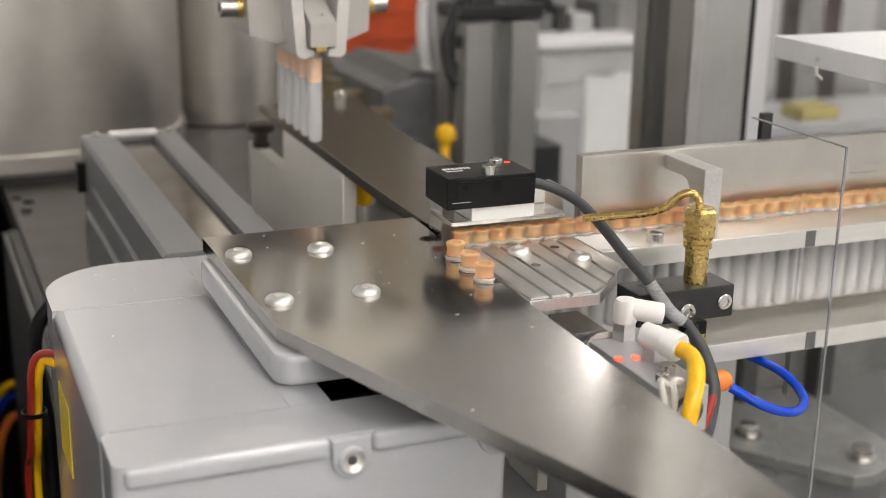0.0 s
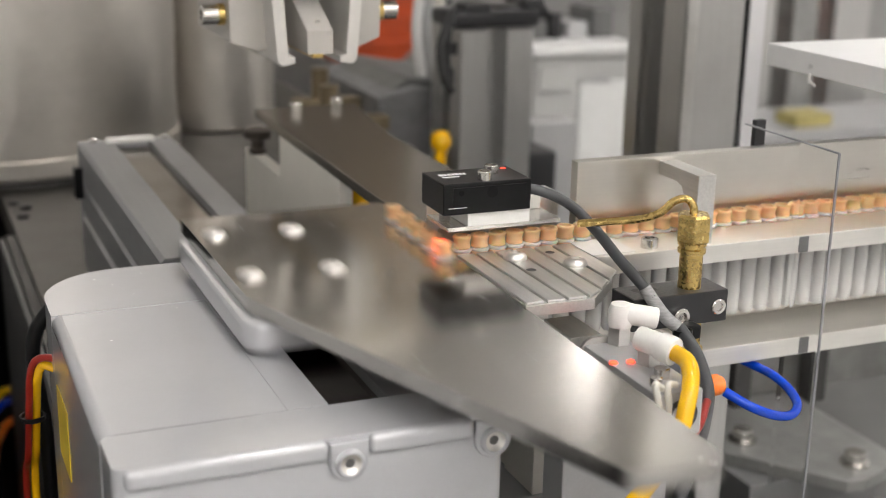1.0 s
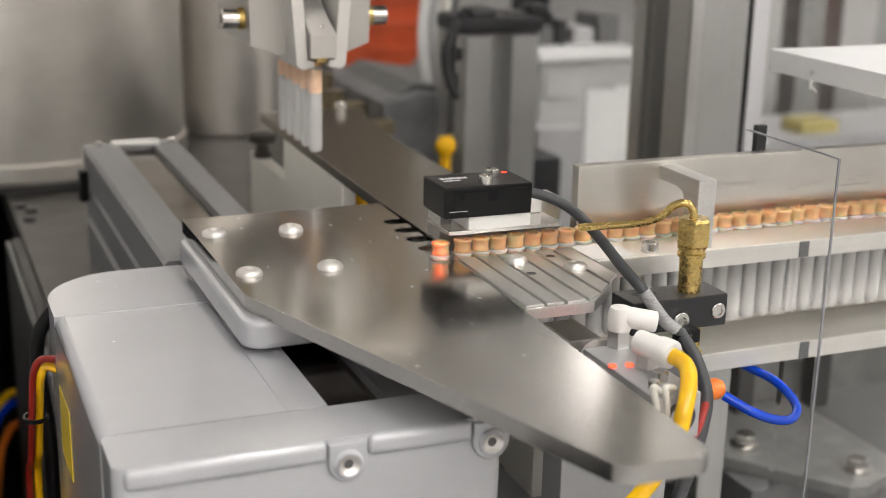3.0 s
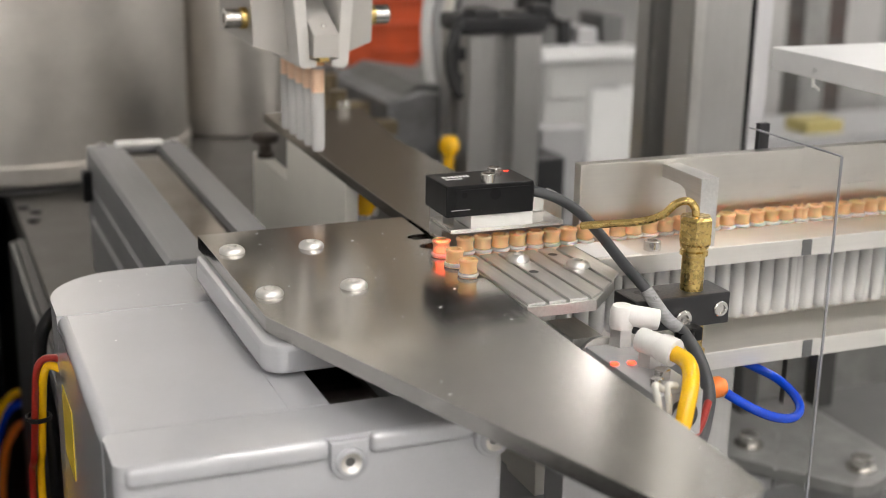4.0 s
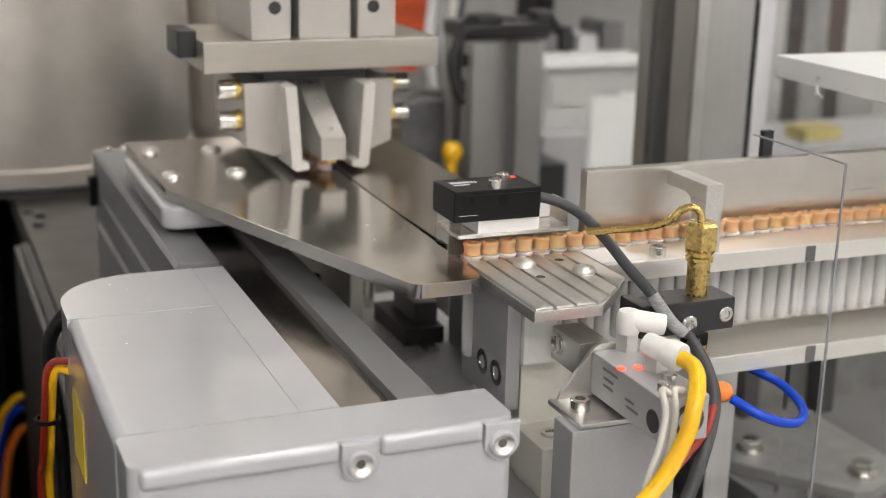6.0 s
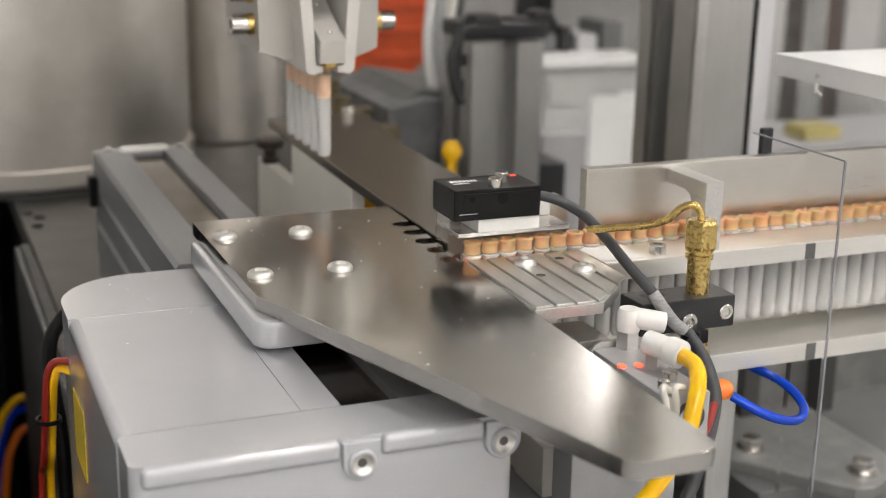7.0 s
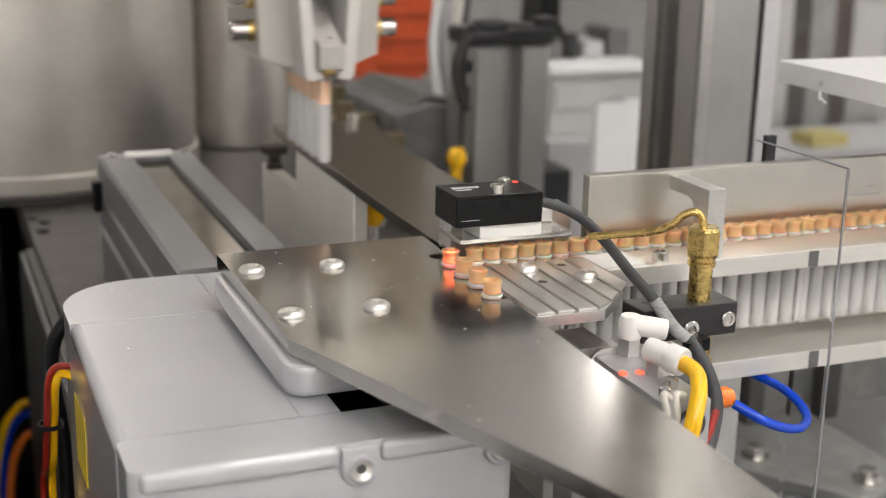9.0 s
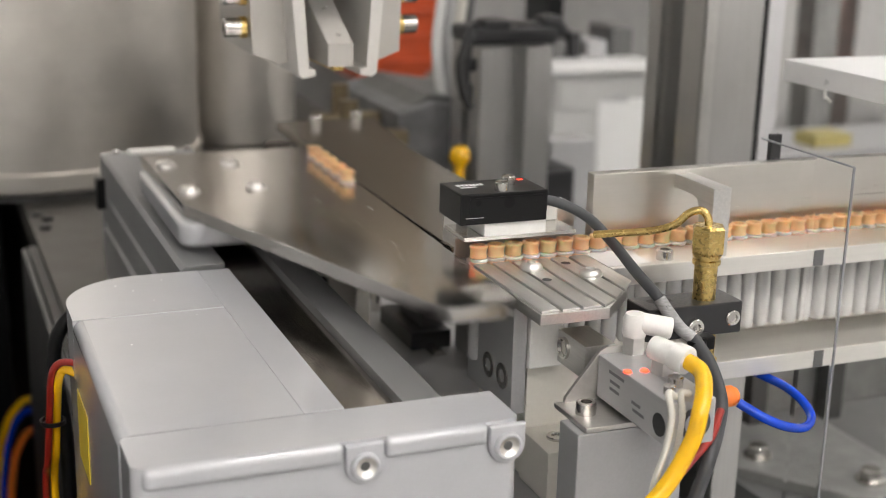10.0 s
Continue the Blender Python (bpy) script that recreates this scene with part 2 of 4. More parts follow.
ACRYLIC = material("clear_acrylic", (0.99, 0.99, 0.99), 0.02, 0.0, 0.0, (100, 100, 100), 0.0, 0.01, 0.0, Transmission_Weight=1.0, IOR=1.03)
ACRYLICEDGE = material("polished_acrylic_edge", (0.26, 0.265, 0.28), 0.3, 0.0, 0.02, (200, 200, 200), 0.0, 0.03, 0.05)
FROST = material("white_acrylic", (0.95, 0.95, 0.95), 0.35, 0.0, 0.02, (90, 90, 90), 0.03, 0.1, 0.04, Transmission_Weight=0.15)
DRUM = material("brushed_drum_steel", (0.66, 0.625, 0.58), 0.4, 1.0, 0.02, (14, 14, 300), 0.0, 0.06, 0.08)
FARPANEL = material("pale_guard_panel", (0.36, 0.355, 0.345), 0.5, 0.0, 0.04, (6, 6, 2), 0.0, 0.1, 0.10)
DULLYELLOW = material("faded_yellow_plastic", (0.42, 0.36, 0.14), 0.5, 0.0, 0.04, (60, 60, 60), 0.0, 0.1, 0.1)
STICKER = material("yellow_sticker", (0.62, 0.46, 0.03), 0.4, 0.0, 0.03, (60, 60, 60), 0.0, 0.1, 0.1)
BACKPLATE = material("ground_back_plate", (0.60, 0.575, 0.535), 0.31, 1.0, 0.015, (25, 700, 900), 0.0, 0.05, 0.06)
CABINETGREY = material("light_grey_cabinet_paint", (0.50, 0.50, 0.49), 0.45, 0.0, 0.03, (20, 20, 20), 0.0, 0.1, 0.06)
MIDGREY = material("mid_grey_sheet_metal", (0.33, 0.33, 0.32), 0.45, 0.4, 0.04, (30, 30, 8), 0.0, 0.08, 0.25)
KNOBBROWN = material("worn_brown_plastic", (0.05, 0.038, 0.028), 0.5, 0.0, 0.05, (300, 300, 300), 0.0, 0.08, 0.2)
RIM = material("pale_peach_rim", (0.97, 0.90, 0.84), 0.2, 0.0, 0.0, (500, 500, 500), 0.0, 0.05, 0.0, Transmission_Weight=0.5, IOR=1.25, Subsurface_Weight=0.2, Subsurface_Scale=0.002)
PALEFRAME = material("pale_anodised_frame", (0.70, 0.695, 0.71), 0.4, 0.3, 0.03, (900, 900, 20), 0.0, 0.06, 0.04)
DRIVEGREY = material("worn_grey_drive_paint", (0.19, 0.19, 0.195), 0.5, 0.1, 0.08, (40, 40, 40), 0.0, 0.1, 0.35)
# tan and brown tones of the added, unseen shapes that the plates mirror
TANTONE = material("tan_reflection_tone", (0.46, 0.37, 0.26), 0.6, 0.0, 0.04, (12, 12, 12), 0.0, 0.08, 0.12)
BROWNTONE = material("brown_reflection_tone", (0.17, 0.14, 0.11), 0.6, 0.0, 0.04, (12, 12, 12), 0.0, 0.08, 0.2)
LED = glow("red_led", (1.0, 0.05, 0.02), 4.0)
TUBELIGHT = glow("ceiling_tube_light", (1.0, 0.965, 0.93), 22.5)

# ---------------------------------------------------------------- room
def room():
    floor = solid("floor", box(-4000, 4500, -3500, 5000, -100, 0, 0), FLOORGREY, (0, 0, 0), "grey sealed concrete factory floor", "floor", kind="structure")
    for name, b in (("wall_north", (-4000, 4500, 5000, 5150, 0, 3300)), ("wall_south", (-4000, 4500, -3650, -3500, 0, 3300)),
                    ("wall_west", (-4150, -4000, -3500, 5000, 0, 3300)), ("wall_east", (4500, 4650, -3500, 5000, 0, 3300))):
        solid(name, box(*b, 0), ROOMGREY, (b[0], b[2], 0), "plain grey painted factory wall", "wall", kind="structure")
    solid("ceiling", box(-4000, 4500, -3500, 5000, 3300, 3400, 0), ROOMGREY, (0, 0, 3300), "pale painted factory ceiling", "ceiling", kind="structure")
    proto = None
    # unseen lights; end rows are added to brighten front faces and mirrored north wall
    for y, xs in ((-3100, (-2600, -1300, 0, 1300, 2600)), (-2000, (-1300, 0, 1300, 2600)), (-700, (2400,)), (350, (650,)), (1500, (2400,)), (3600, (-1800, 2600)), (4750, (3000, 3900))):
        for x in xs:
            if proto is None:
                proto = thing("ceiling_light", (x, y, 3300), "unseen long white ceiling light with a glowing diffuser", "ceiling light", "ceiling lights")
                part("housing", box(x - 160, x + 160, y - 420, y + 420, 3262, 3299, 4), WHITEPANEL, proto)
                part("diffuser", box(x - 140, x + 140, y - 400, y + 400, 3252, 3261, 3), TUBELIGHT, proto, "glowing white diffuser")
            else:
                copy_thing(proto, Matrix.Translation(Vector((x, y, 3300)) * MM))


room()


# ---------------------------------------------------------------- small hardware
def cap_screw(parent, at, axis, r=3.5, h=4.0, mat=None, name="cap_screw"):
    """A socket head cap screw under a part; its head points along the axis."""
    s = part(name, lathe([(0, 0), (r, 0), (r, h - 0.4), (r - 0.4, h), (r * 0.56, h), (r * 0.5, h * 0.45), (0, h * 0.4)], at, axis, 20), mat or POLISHED, parent)
    return s


def button_screw(parent, at, r=5.2, h=2.5):
    prof = [(0, 0), (r, 0), (r, 0.5)]
    for i in range(1, 6):
        a = radians(90 * i / 6)
        prof.append((r * (0.42 + 0.58 * math.cos(a)), 0.5 + (h - 0.5) * math.sin(a)))
    prof += [(r * 0.42, h), (r * 0.36, h * 0.45), (0, h * 0.4)]
    return part("button_screw", lathe(prof, at, "z", 28), BRIGHTSTEEL, parent, "polished button-head screw")


# ---------------------------------------------------------------- the line of travel: a little out of square and level with the feed
SLOPE = Matrix.Translation((150, 470, 1000)) @ Matrix.Rotation(0.01453, 4, "Z") @ Matrix.Rotation(0.025, 4, "X") @ Matrix.Translation((-150, -470, -1000))


def along_slope(p):
    """The world pose, in metres, of a thing whose origin lies at p (millimetres) on the line of travel before it is tilted."""
    m = SLOPE @ Matrix.Translation(p)
    m.translation *= MM
    return m


def sloped(ob):
    ob.matrix_world = along_slope(ORIGIN[ob])
    return ob


# ---------------------------------------------------------------- shuttle: plate on its carriage
HOLE_X, PITCH, FIRST_STOP = 197.9, 13.5, -162.5
NOTCH_X, NOTCH_Y = 197.94, 634.8


def shuttle_thing():
    t = thing("shuttle", (110, 700, 984), "stainless steel transfer plate on a grey slide carriage", "shuttle")
    pts = [(111.6, 719), (112.2, 616.5)]
    for cx, cy, a0, a1 in ((177.8, 454.0, 200, 270), (197.0, 453.4, 270, 360)):
        for i in range(7):
            a = radians(a0 + (a1 - a0) * i / 6)
            pts.append((cx + 6.2 * math.cos(a), cy + 6.2 * math.sin(a)))
    for k in range(5):
        y = NOTCH_Y + PITCH * k
        pts += [(203.2, y - 3.8)]
        for i in range(9):
            a = radians(-90 - 180 * i / 8)
            pts.append((NOTCH_X + 3.8 * math.cos(a), y + 3.8 * math.sin(a)))
        pts += [(203.2, y + 3.8)]
    pts += [(203.2, 719)]
    part("plate", prism(pts, 994, 1000, "z", 0.1, 1), STEEL, t, "ground stainless plate with five notches along one edge")
    c = part("carriage", prism(rounded(108.4, 163.8, 603, 716, 8), 982.6, 993.8, "z", 2.6, 4), CASTGREY, t, "grey painted cast carriage")
    part("foot", box(115, 158, 612, 716, 980.8, 982.6, 0.4), BLACKMETAL, c)
    rnd = random.Random(4)
    for _ in range(36):
        x, y = rnd.uniform(116, 194), rnd.uniform(500, 714)
        if x < 115 + (616 - y) * 0.363:
            continue
        a, w, l = rnd.uniform(0, 3.1), rnd.uniform(0.08, 0.17), rnd.uniform(0.12, 0.7)
        c, d = math.cos(a), math.sin(a)
        part("shaving", prism([(x + c * l - d * w, y + d * l + c * w), (x - c * l - d * w, y - d * l + c * w), (x - c * l + d * w, y - d * l - c * w), (x + c * l + d * w, y + d * l - c * w)], 1000.02, 1000.22, "z", 0), PRINT, t)
    for x, y in ((119.4, 692.4), (151.8, 689.4), (119.8, 638.4), (152.0, 637.0)):
        button_screw(t, (x, y, 1000))
    return sloped(t)


shuttle = shuttle_thing()


# ---------------------------------------------------------------- linear actuator and its end cover
def actuator_thing():
    t = thing("linear_actuator", (132, 560, 905), "grey anodised linear actuator with a steel cover belt", "actuator")
    prof = [(104, 905), (104, 934), (106, 935.5), (106, 939), (104, 940.5), (104, 955), (105.5, 956.5), (105.5, 959), (104, 960.5), (104, 978), (106, 980), (123.9, 980), (123.9, 974.5),
            (145, 974.5), (145, 980), (159, 980), (161, 978), (161, 950), (163, 948), (163, 905)]
    under = [(max(x, 110.4), min(z, 975.5) if x < 124 else z) for x, z in prof]
    part("body", join(prism(prof, 560, 787.4, "y", 0.3), prism([p for i, p in enumerate(under) if p not in under[:i]], 384, 559.9, "y", 0)), RAILGREY, t, "grey anodised extruded body with side grooves")
    part("cover_belt", box(124.3, 144.6, 386, 784, 974.6, 976.4, 0.2), BELT, t, "shiny stainless cover belt")
    e = part("end_cap", box(104.6, 158.6, 787.5, 796.6, 915, 979, 1.5), CASTGREY, t)
    part("belt_clamp", box(120, 148, 782.8, 790.2, 979.4, 982.2, 0.8), WHITE, e, "pale clamp bar")
    for x in (112.5, 155.5):
        cap_screw(e, (x, 788, 979.5), "z", 2.6, 3.0)
    part("sensor_tag", box(99, 103.8, 774, 782, 950, 968, 0.6), BLACK, t)
    return sloped(t)


def motor_cover_thing():
    t = thing("motor_cover", (112, 460, 880), "silver-grey painted cast end cover of the actuator", "machine cover")
    part("rear_panel", prism(rounded(49.5, 109.6, 504.3, 558, 34, 12, "0001"), 880, 980.6, "z", 2.6, 4), CASTGREY, t)
    part("side_panel", prism(rounded(49.5, 109.6, 880, 980.5, 4.0, 8, "0001"), 386.3, 504, "y", 0.5, 2), CASTGREY, t)
    part("seam_bead", box(53.5, 109.4, 503.6, 504.5, 980.3, 980.85, 0.2), CASTGREY, t, "fine raised seam between the panels")
    part("rail_strip", box(109.75, 123.6, 386.4, 557.6, 979.4, 980.55, 0.25), CASTGREY, t)
    front = part("front_bar", prism(rounded(49.5, 176, 361, 386, 3.5, 5, "1101"), 880, 980.4, "z", 3.0, 5), CASTGREY, t)
    part("top_lip", box(52.5, 115.0, 358.4, 367, 973.2, 980.3, 2.8, 6), CASTGREY, front)
    part("top_lip", box(128.4, 164.3, 358.4, 367, 973.2, 980.3, 2.8, 6), CASTGREY, front)
    for x in (121.7, 171.0):
        u = [(x + 6.4 * math.cos(radians(a)), 972 + 6.4 * math.sin(radians(a))) for a in range(180, 361, 15)] + [(x + 6.4, 979.2), (x - 6.4, 979.2)]
        boss = part("screw_boss", prism(u, 358.9, 361.5, "y", 0.9, 3), CASTGREY, front, "cast boss with a threaded hole")
        part("hole_rim", lathe([(4.9, -0.2), (4.8, 1.0), (4.2, 1.6), (3.5, 1.5)], (x, 358.9, 972), "y", 28), CASTGREY, boss)
        part("thread", lathe([(3.5, 1.5), (2.2, 0.25), (1.6, 0.12)], (x, 358.9, 972), "y", 24), BRIGHTSTEEL, boss)
        part("thread_core", lathe([(1.7, 0.12), (0, 0.13)], (x, 358.9, 972), "y", 16), SKIRT, boss)
    for x, y, r in ((72, 545, 0.5), (78, 536, 0.35), (67, 470, 0.5), (92, 548, 0.3), (97, 498, 0.35), (84, 521, 0.3)):
        part("paint_chip", lathe([(r, 0.03), (r * 0.6, 0.08), (0, 0.09)], (x, y, 980.6 if y > 504.4 else 980.5), "z", 7), PRINT, t)
    part("warning_label", box(49.0, 49.47, 468, 497, 927, 955, 0), STICKER, t, "yellow warning sticker")
    return t


actuator_thing()
motor_cover_thing()


# ---------------------------------------------------------------- guide block and its support
def guide_block_thing():
    t = thing("guide_block", (230, 430, 994), "milled aluminium guide block with lengthwise ridges", "guide block")
    top = [(204.5, 470), (204.5, 406), (233, 406), (251, 425), (257.5, 470)]
    part("base", prism(top, 994.3, 998.7, "z", 0.3), MILLED, t)
    edges = [204.5, 213.0, 221.5, 230.5, 239.0, 247.5, 257]
    for x0, x1 in zip(edges, edges[1:]):
        y0 = 406 + max(0, x0 - 233) * 1.06
        y1 = 406 + max(0, x1 - 1.1 - 233) * 1.06
        part("ridge", prism([(x0 + 0.5, 470), (x0 + 0.5, y0 + 0.3), (x1 - 0.9, y1 + 0.3), (x1 - 0.9, 470)], 998.6, 1000, "z", 0.7), MILLED, t)
    button_screw(t, (224.7, 457, 1000), 4.8, 2.8)
    button_screw(t, (243.8, 442, 1000), 4.8, 2.8)
    for x, y in ((241.8, 460), (224, 441)):
        part("pin_hole", lathe([(2.0, 0.12), (1.4, 0.12), (1.1, 0.05), (0, 0.03)], (x, y, 1000), "z", 16), BLACKMETAL, t)
    return t


def support_thing():
    t = thing("block_support", (225, 460, 880), "machined support column under the guide block", "support")
    part("side_plate", box(208, 214, 436, 480, 947, 994, 0.4), ANOD, t, "dark anodised side plate")
    for y in (458, 444.6):
        part("countersunk_screw", lathe([(5.3, 0), (5.3, 0.5), (4.8, 0.6), (2.8, 0.5), (2.4, -1.5), (0, -1.6)], (208, y, 960.5), "-x", 24), POLISHED, t)
    part("nylon_pad", box(214.4, 229, 434, 470, 966, 993.8, 1.0), WHITE, t, "white nylon pad")
    part("column", box(219, 262, 445, 492, 890, 966, 0.6), BEIGE, t, "cream nickel-plated column")
    foot = part("foot", box(217, 246, 419, 444.8, 915, 936.5, 0.7), BEIGE, t)
    cap_screw(foot, (227, 431.6, 936.5), "z", 4.4, 1.2)
    return t


guide_block_thing()
support_thing()


# ---------------------------------------------------------------- sensor over the queue
def sensor_thing():
    t = thing("laser_sensor", (216, 478, 1010), "black plastic laser sensor head with a grey cable", "sensor")
    part("case", box(197, 235.2, 466, 489.5, 1017.4, 1030.2, 0.7), BLACK, t)
    part("front_panel", box(201, 233, 465.7, 466.2, 1019.5, 1028.5, 0.1), BLACK, t)
    part("cable_gland", box(235.1, 238.5, 472, 482, 1019, 1028, 1.0), BLACK, t)
    for x, y in ((216.2, 469.8), (223.5, 479.5)):
        cap_screw(t, (x, y, 1030.2), "z", 2.9, 3.6)
    # flat near-black discs; the shade inside the recesses is put into the colour
    part("screw_recess", lathe([(2.4, 0.06), (1.6, 0.06), (0, 0.04)], (218, 465.7, 1026), "y", 18), SHADE, t)
    part("screw_recess", lathe([(1.2, 0.06), (0, 0.04)], (204.5, 465.7, 1026.4), "y", 14), SHADE, t)
    x = 201.2
    for w in (2.2, 1.6, 1.9, 1.5, 1.9, 1.5, 1.6):
        part("print_mark", box(x, x + w - 0.45, 480.2, 483.0, 1030.2, 1030.26, 0), PRINT, t, "white logo bar")
        x += w
    part("print_mark", box(201.2, 208.5, 477.0, 478.4, 1030.2, 1030.26, 0), PRINT, t)
    part("print_line", box(199, 207, 465.6, 465.72, 1020.3, 1020.5, 0), PRINT, t)
    part("indicator", box(230.4, 232.6, 484.9, 486.0, 1030.2, 1030.4, 0.1), LED, t, "lit red indicator")
    part("spacer", box(208.5, 236, 468, 486, 1011.6, 1017.2, 0.3), WHITE, t, "pale spacer block")
    part("cable", hose([(238, 477, 1023.2), (243, 475, 1022.4), (249.5, 471.5, 1020), (254.8, 464, 1016.2), (257.6, 450, 1010), (257.4, 430, 1003.5), (257.5, 413, 998.5), (265.7, 408, 986.4), (270.4, 405, 982.3)], 2.2), GREYCABLE, t)
    part("sleeve", hose([(257.6, 412.3, 998.2), (261.5, 409.6, 991.8), (265.6, 408, 986.4), (269.4, 405.6, 983.0)], 2.6), SLEEVE, t, "clear shrink sleeve")
    return t


def queue_cover_thing():
    t = thing("queue_cover", (226, 478, 1009), "thin steel cover plate over the queue of tubes", "cover plate")
    part("sheet", box(200.5, 251, 469.5, 492, 1009.6, 1011.4, 0.3), POLISHED, t)
    part("clear_guide", box(200.0, 201.8, 470, 492, 1000.3, 1009.5, 0.2), ACRYLIC, t, "clear plastic end guide")
    part("rear_block", box(206, 262, 492.2, 506, 996, 1016, 0.5), MILLED, t)
    part("slot_bar", box(240, 250, 486, 492, 1011.5, 1018, 0.4), WHITE, t)
    return t


sensor_thing()
queue_cover_thing()
laser = bpy.data.lights.new("laser_spot", "SPOT")
laser.energy, laser.color, laser.spot_size, laser.spot_blend, laser.shadow_soft_size = 0.13, (1.0, 0.05, 0.03), radians(27), 0.4, 0.0006
new("laser_spot", laser).matrix_world = look((0.1950, 0.4655, 1.0168), (0.1976, 0.4712, 1.004))


# ---------------------------------------------------------------- feed rail with its tall back plate
def feed_rail_thing():
    t = thing("feed_rail", (500, 470, 940), "long stainless feed rail with a tall back plate", "feed rail")
    part("front_rail", box(256.8, 900, 447.3, 470.6, 992.0, 1000, 0.5), STEEL_X, t)
    part("back_plate", box(264, 900, 480.2, 486.2, 938, 1031.6, 0.5), BACKPLATE, t, "tall brushed stainless back plate")
    part("lower_rail", box(306, 900, 446, 480, 945.2, 953.6, 0.6), STEEL_X, t)
    # dark reflections on the rail fronts, made as thin dark blocks
    part("dark_reflection", box(356, 361, 447.0, 449, 992.4, 999.5, 0.1), LOWSHELF, t)
    part("dark_reflection", box(360.5, 365.5, 445.7, 448, 945.6, 953.2, 0.1), LOWSHELF, t)
    part("white_label", box(255.9, 276, 449.6, 470.4, 1000.05, 1000.3, 0), PAPER, t, "blank white paper label")
    cap_screw(t, (284.6, 453.5, 1000), "z", 3.6, 4.2)
    part("bracket_arm", prism([(480, 1029.6), (449.5, 1029.6), (449.5, 1000.1), (460, 1000.1), (460, 1019), (462, 1022.5), (466, 1023.6), (480, 1023.6)], 303.8, 312.4, "x", 0.4), MILLED, t, "hooked aluminium hold-down arm")
    part("end_bracket", box(357, 362.5, 486.4, 489.5, 1005, 1043, 0.4), BLACKMETAL, t)
    return t


feed_rail_thing()


# ---------------------------------------------------------------- air jet, clamp block and fittings
def air_jet_thing():
    t = thing("air_jet", (284, 420, 975), "brass air jet fitting held in a black clamp block", "air jet")
    clamp = part("clamp_block", box(254.5, 297.5, 414, 431, 979.5, 992.6, 0.8), BLACKMETAL, t, "black oxide clamp block")
    cap_screw(clamp, (293, 414.0, 986), "y", 3.2, 1.2)
    cap_screw(clamp, (275.5, 414.0, 984.0), "y", 3.6, 2.4)
    for x in (262, 268):
        part("bolt_hole", lathe([(2.4, 0.08), (0, 0.05)], (x, 424, 992.6), "z", 16), DARK, clamp)
    part("stem", lathe([(0, 992.4), (4.6, 992.4), (4.6, 1006.5), (5.6, 1007), (5.6, 1008.5), (4.9, 1009), (4.9, 1009.8), (5.7, 1010), (5.7, 1011), (0, 1011)], (284.3, 422, 0), "z", 28), BRASS, t)
    part("hex_nut", lathe([(0, 1010.8), (5.8, 1010.8), (6.9, 1012), (6.9, 1021.5), (6.0, 1022.6), (3.0, 1022.6), (0, 1022.6)], (284.3, 422, 0), "z", 6), BRASS, t, "brass hexagon nut", False)
    part("jet_pipe", hose([(284.3, 422, 1021), (284.0, 423, 1025.5), (281.5, 424.5, 1028.0), (277.6, 427, 1026.5), (273.5, 430, 1021.5), (267, 436, 1018.0), (255, 447, 1015.0), (250, 452, 1013.6)], 1.6), BRASS, t)
    part("lower_stem", lathe([(0, 952), (3.4, 952), (3.4, 962), (4.6, 962.5), (4.6, 968), (3.4, 968.5), (3.4, 979.6), (0, 979.6)], (286, 420, 0), "z", 20), BRASS, t)
    part("elbow", hose([(286, 420, 955), (288, 417, 952.4), (291.5, 413.5, 951.6)], 2.6), POLISHED, t)
    part("release_ring", lathe([(0, 0), (3.8, 0.2), (4.3, 1.5), (4.3, 4.5), (3.3, 5.0), (3.3, 6.4), (2.2, 7), (0, 7)], (290.0, 412, 953.4), "x", 24), FITORANGE, t, "orange push-in ring")
    return t


def air_hose(name, pts, r, mat, label, category="air hose"):
    return solid(name, hose(pts, r), mat, pts[0], label, category)


air_jet_thing()
air_hose("blue_air_hose", [(296, 409, 951.4), (304.2, 402, 946.4), (315.6, 402, 941.1), (328.9, 408, 936.6), (338.3, 416, 936.2), (341.4, 425, 938.7), (341, 437, 941.4), (338.5, 450, 942.2), (333, 468, 944), (328, 484, 946)], 2.0, BLUE, "glossy blue polyurethane air hose in a loop")


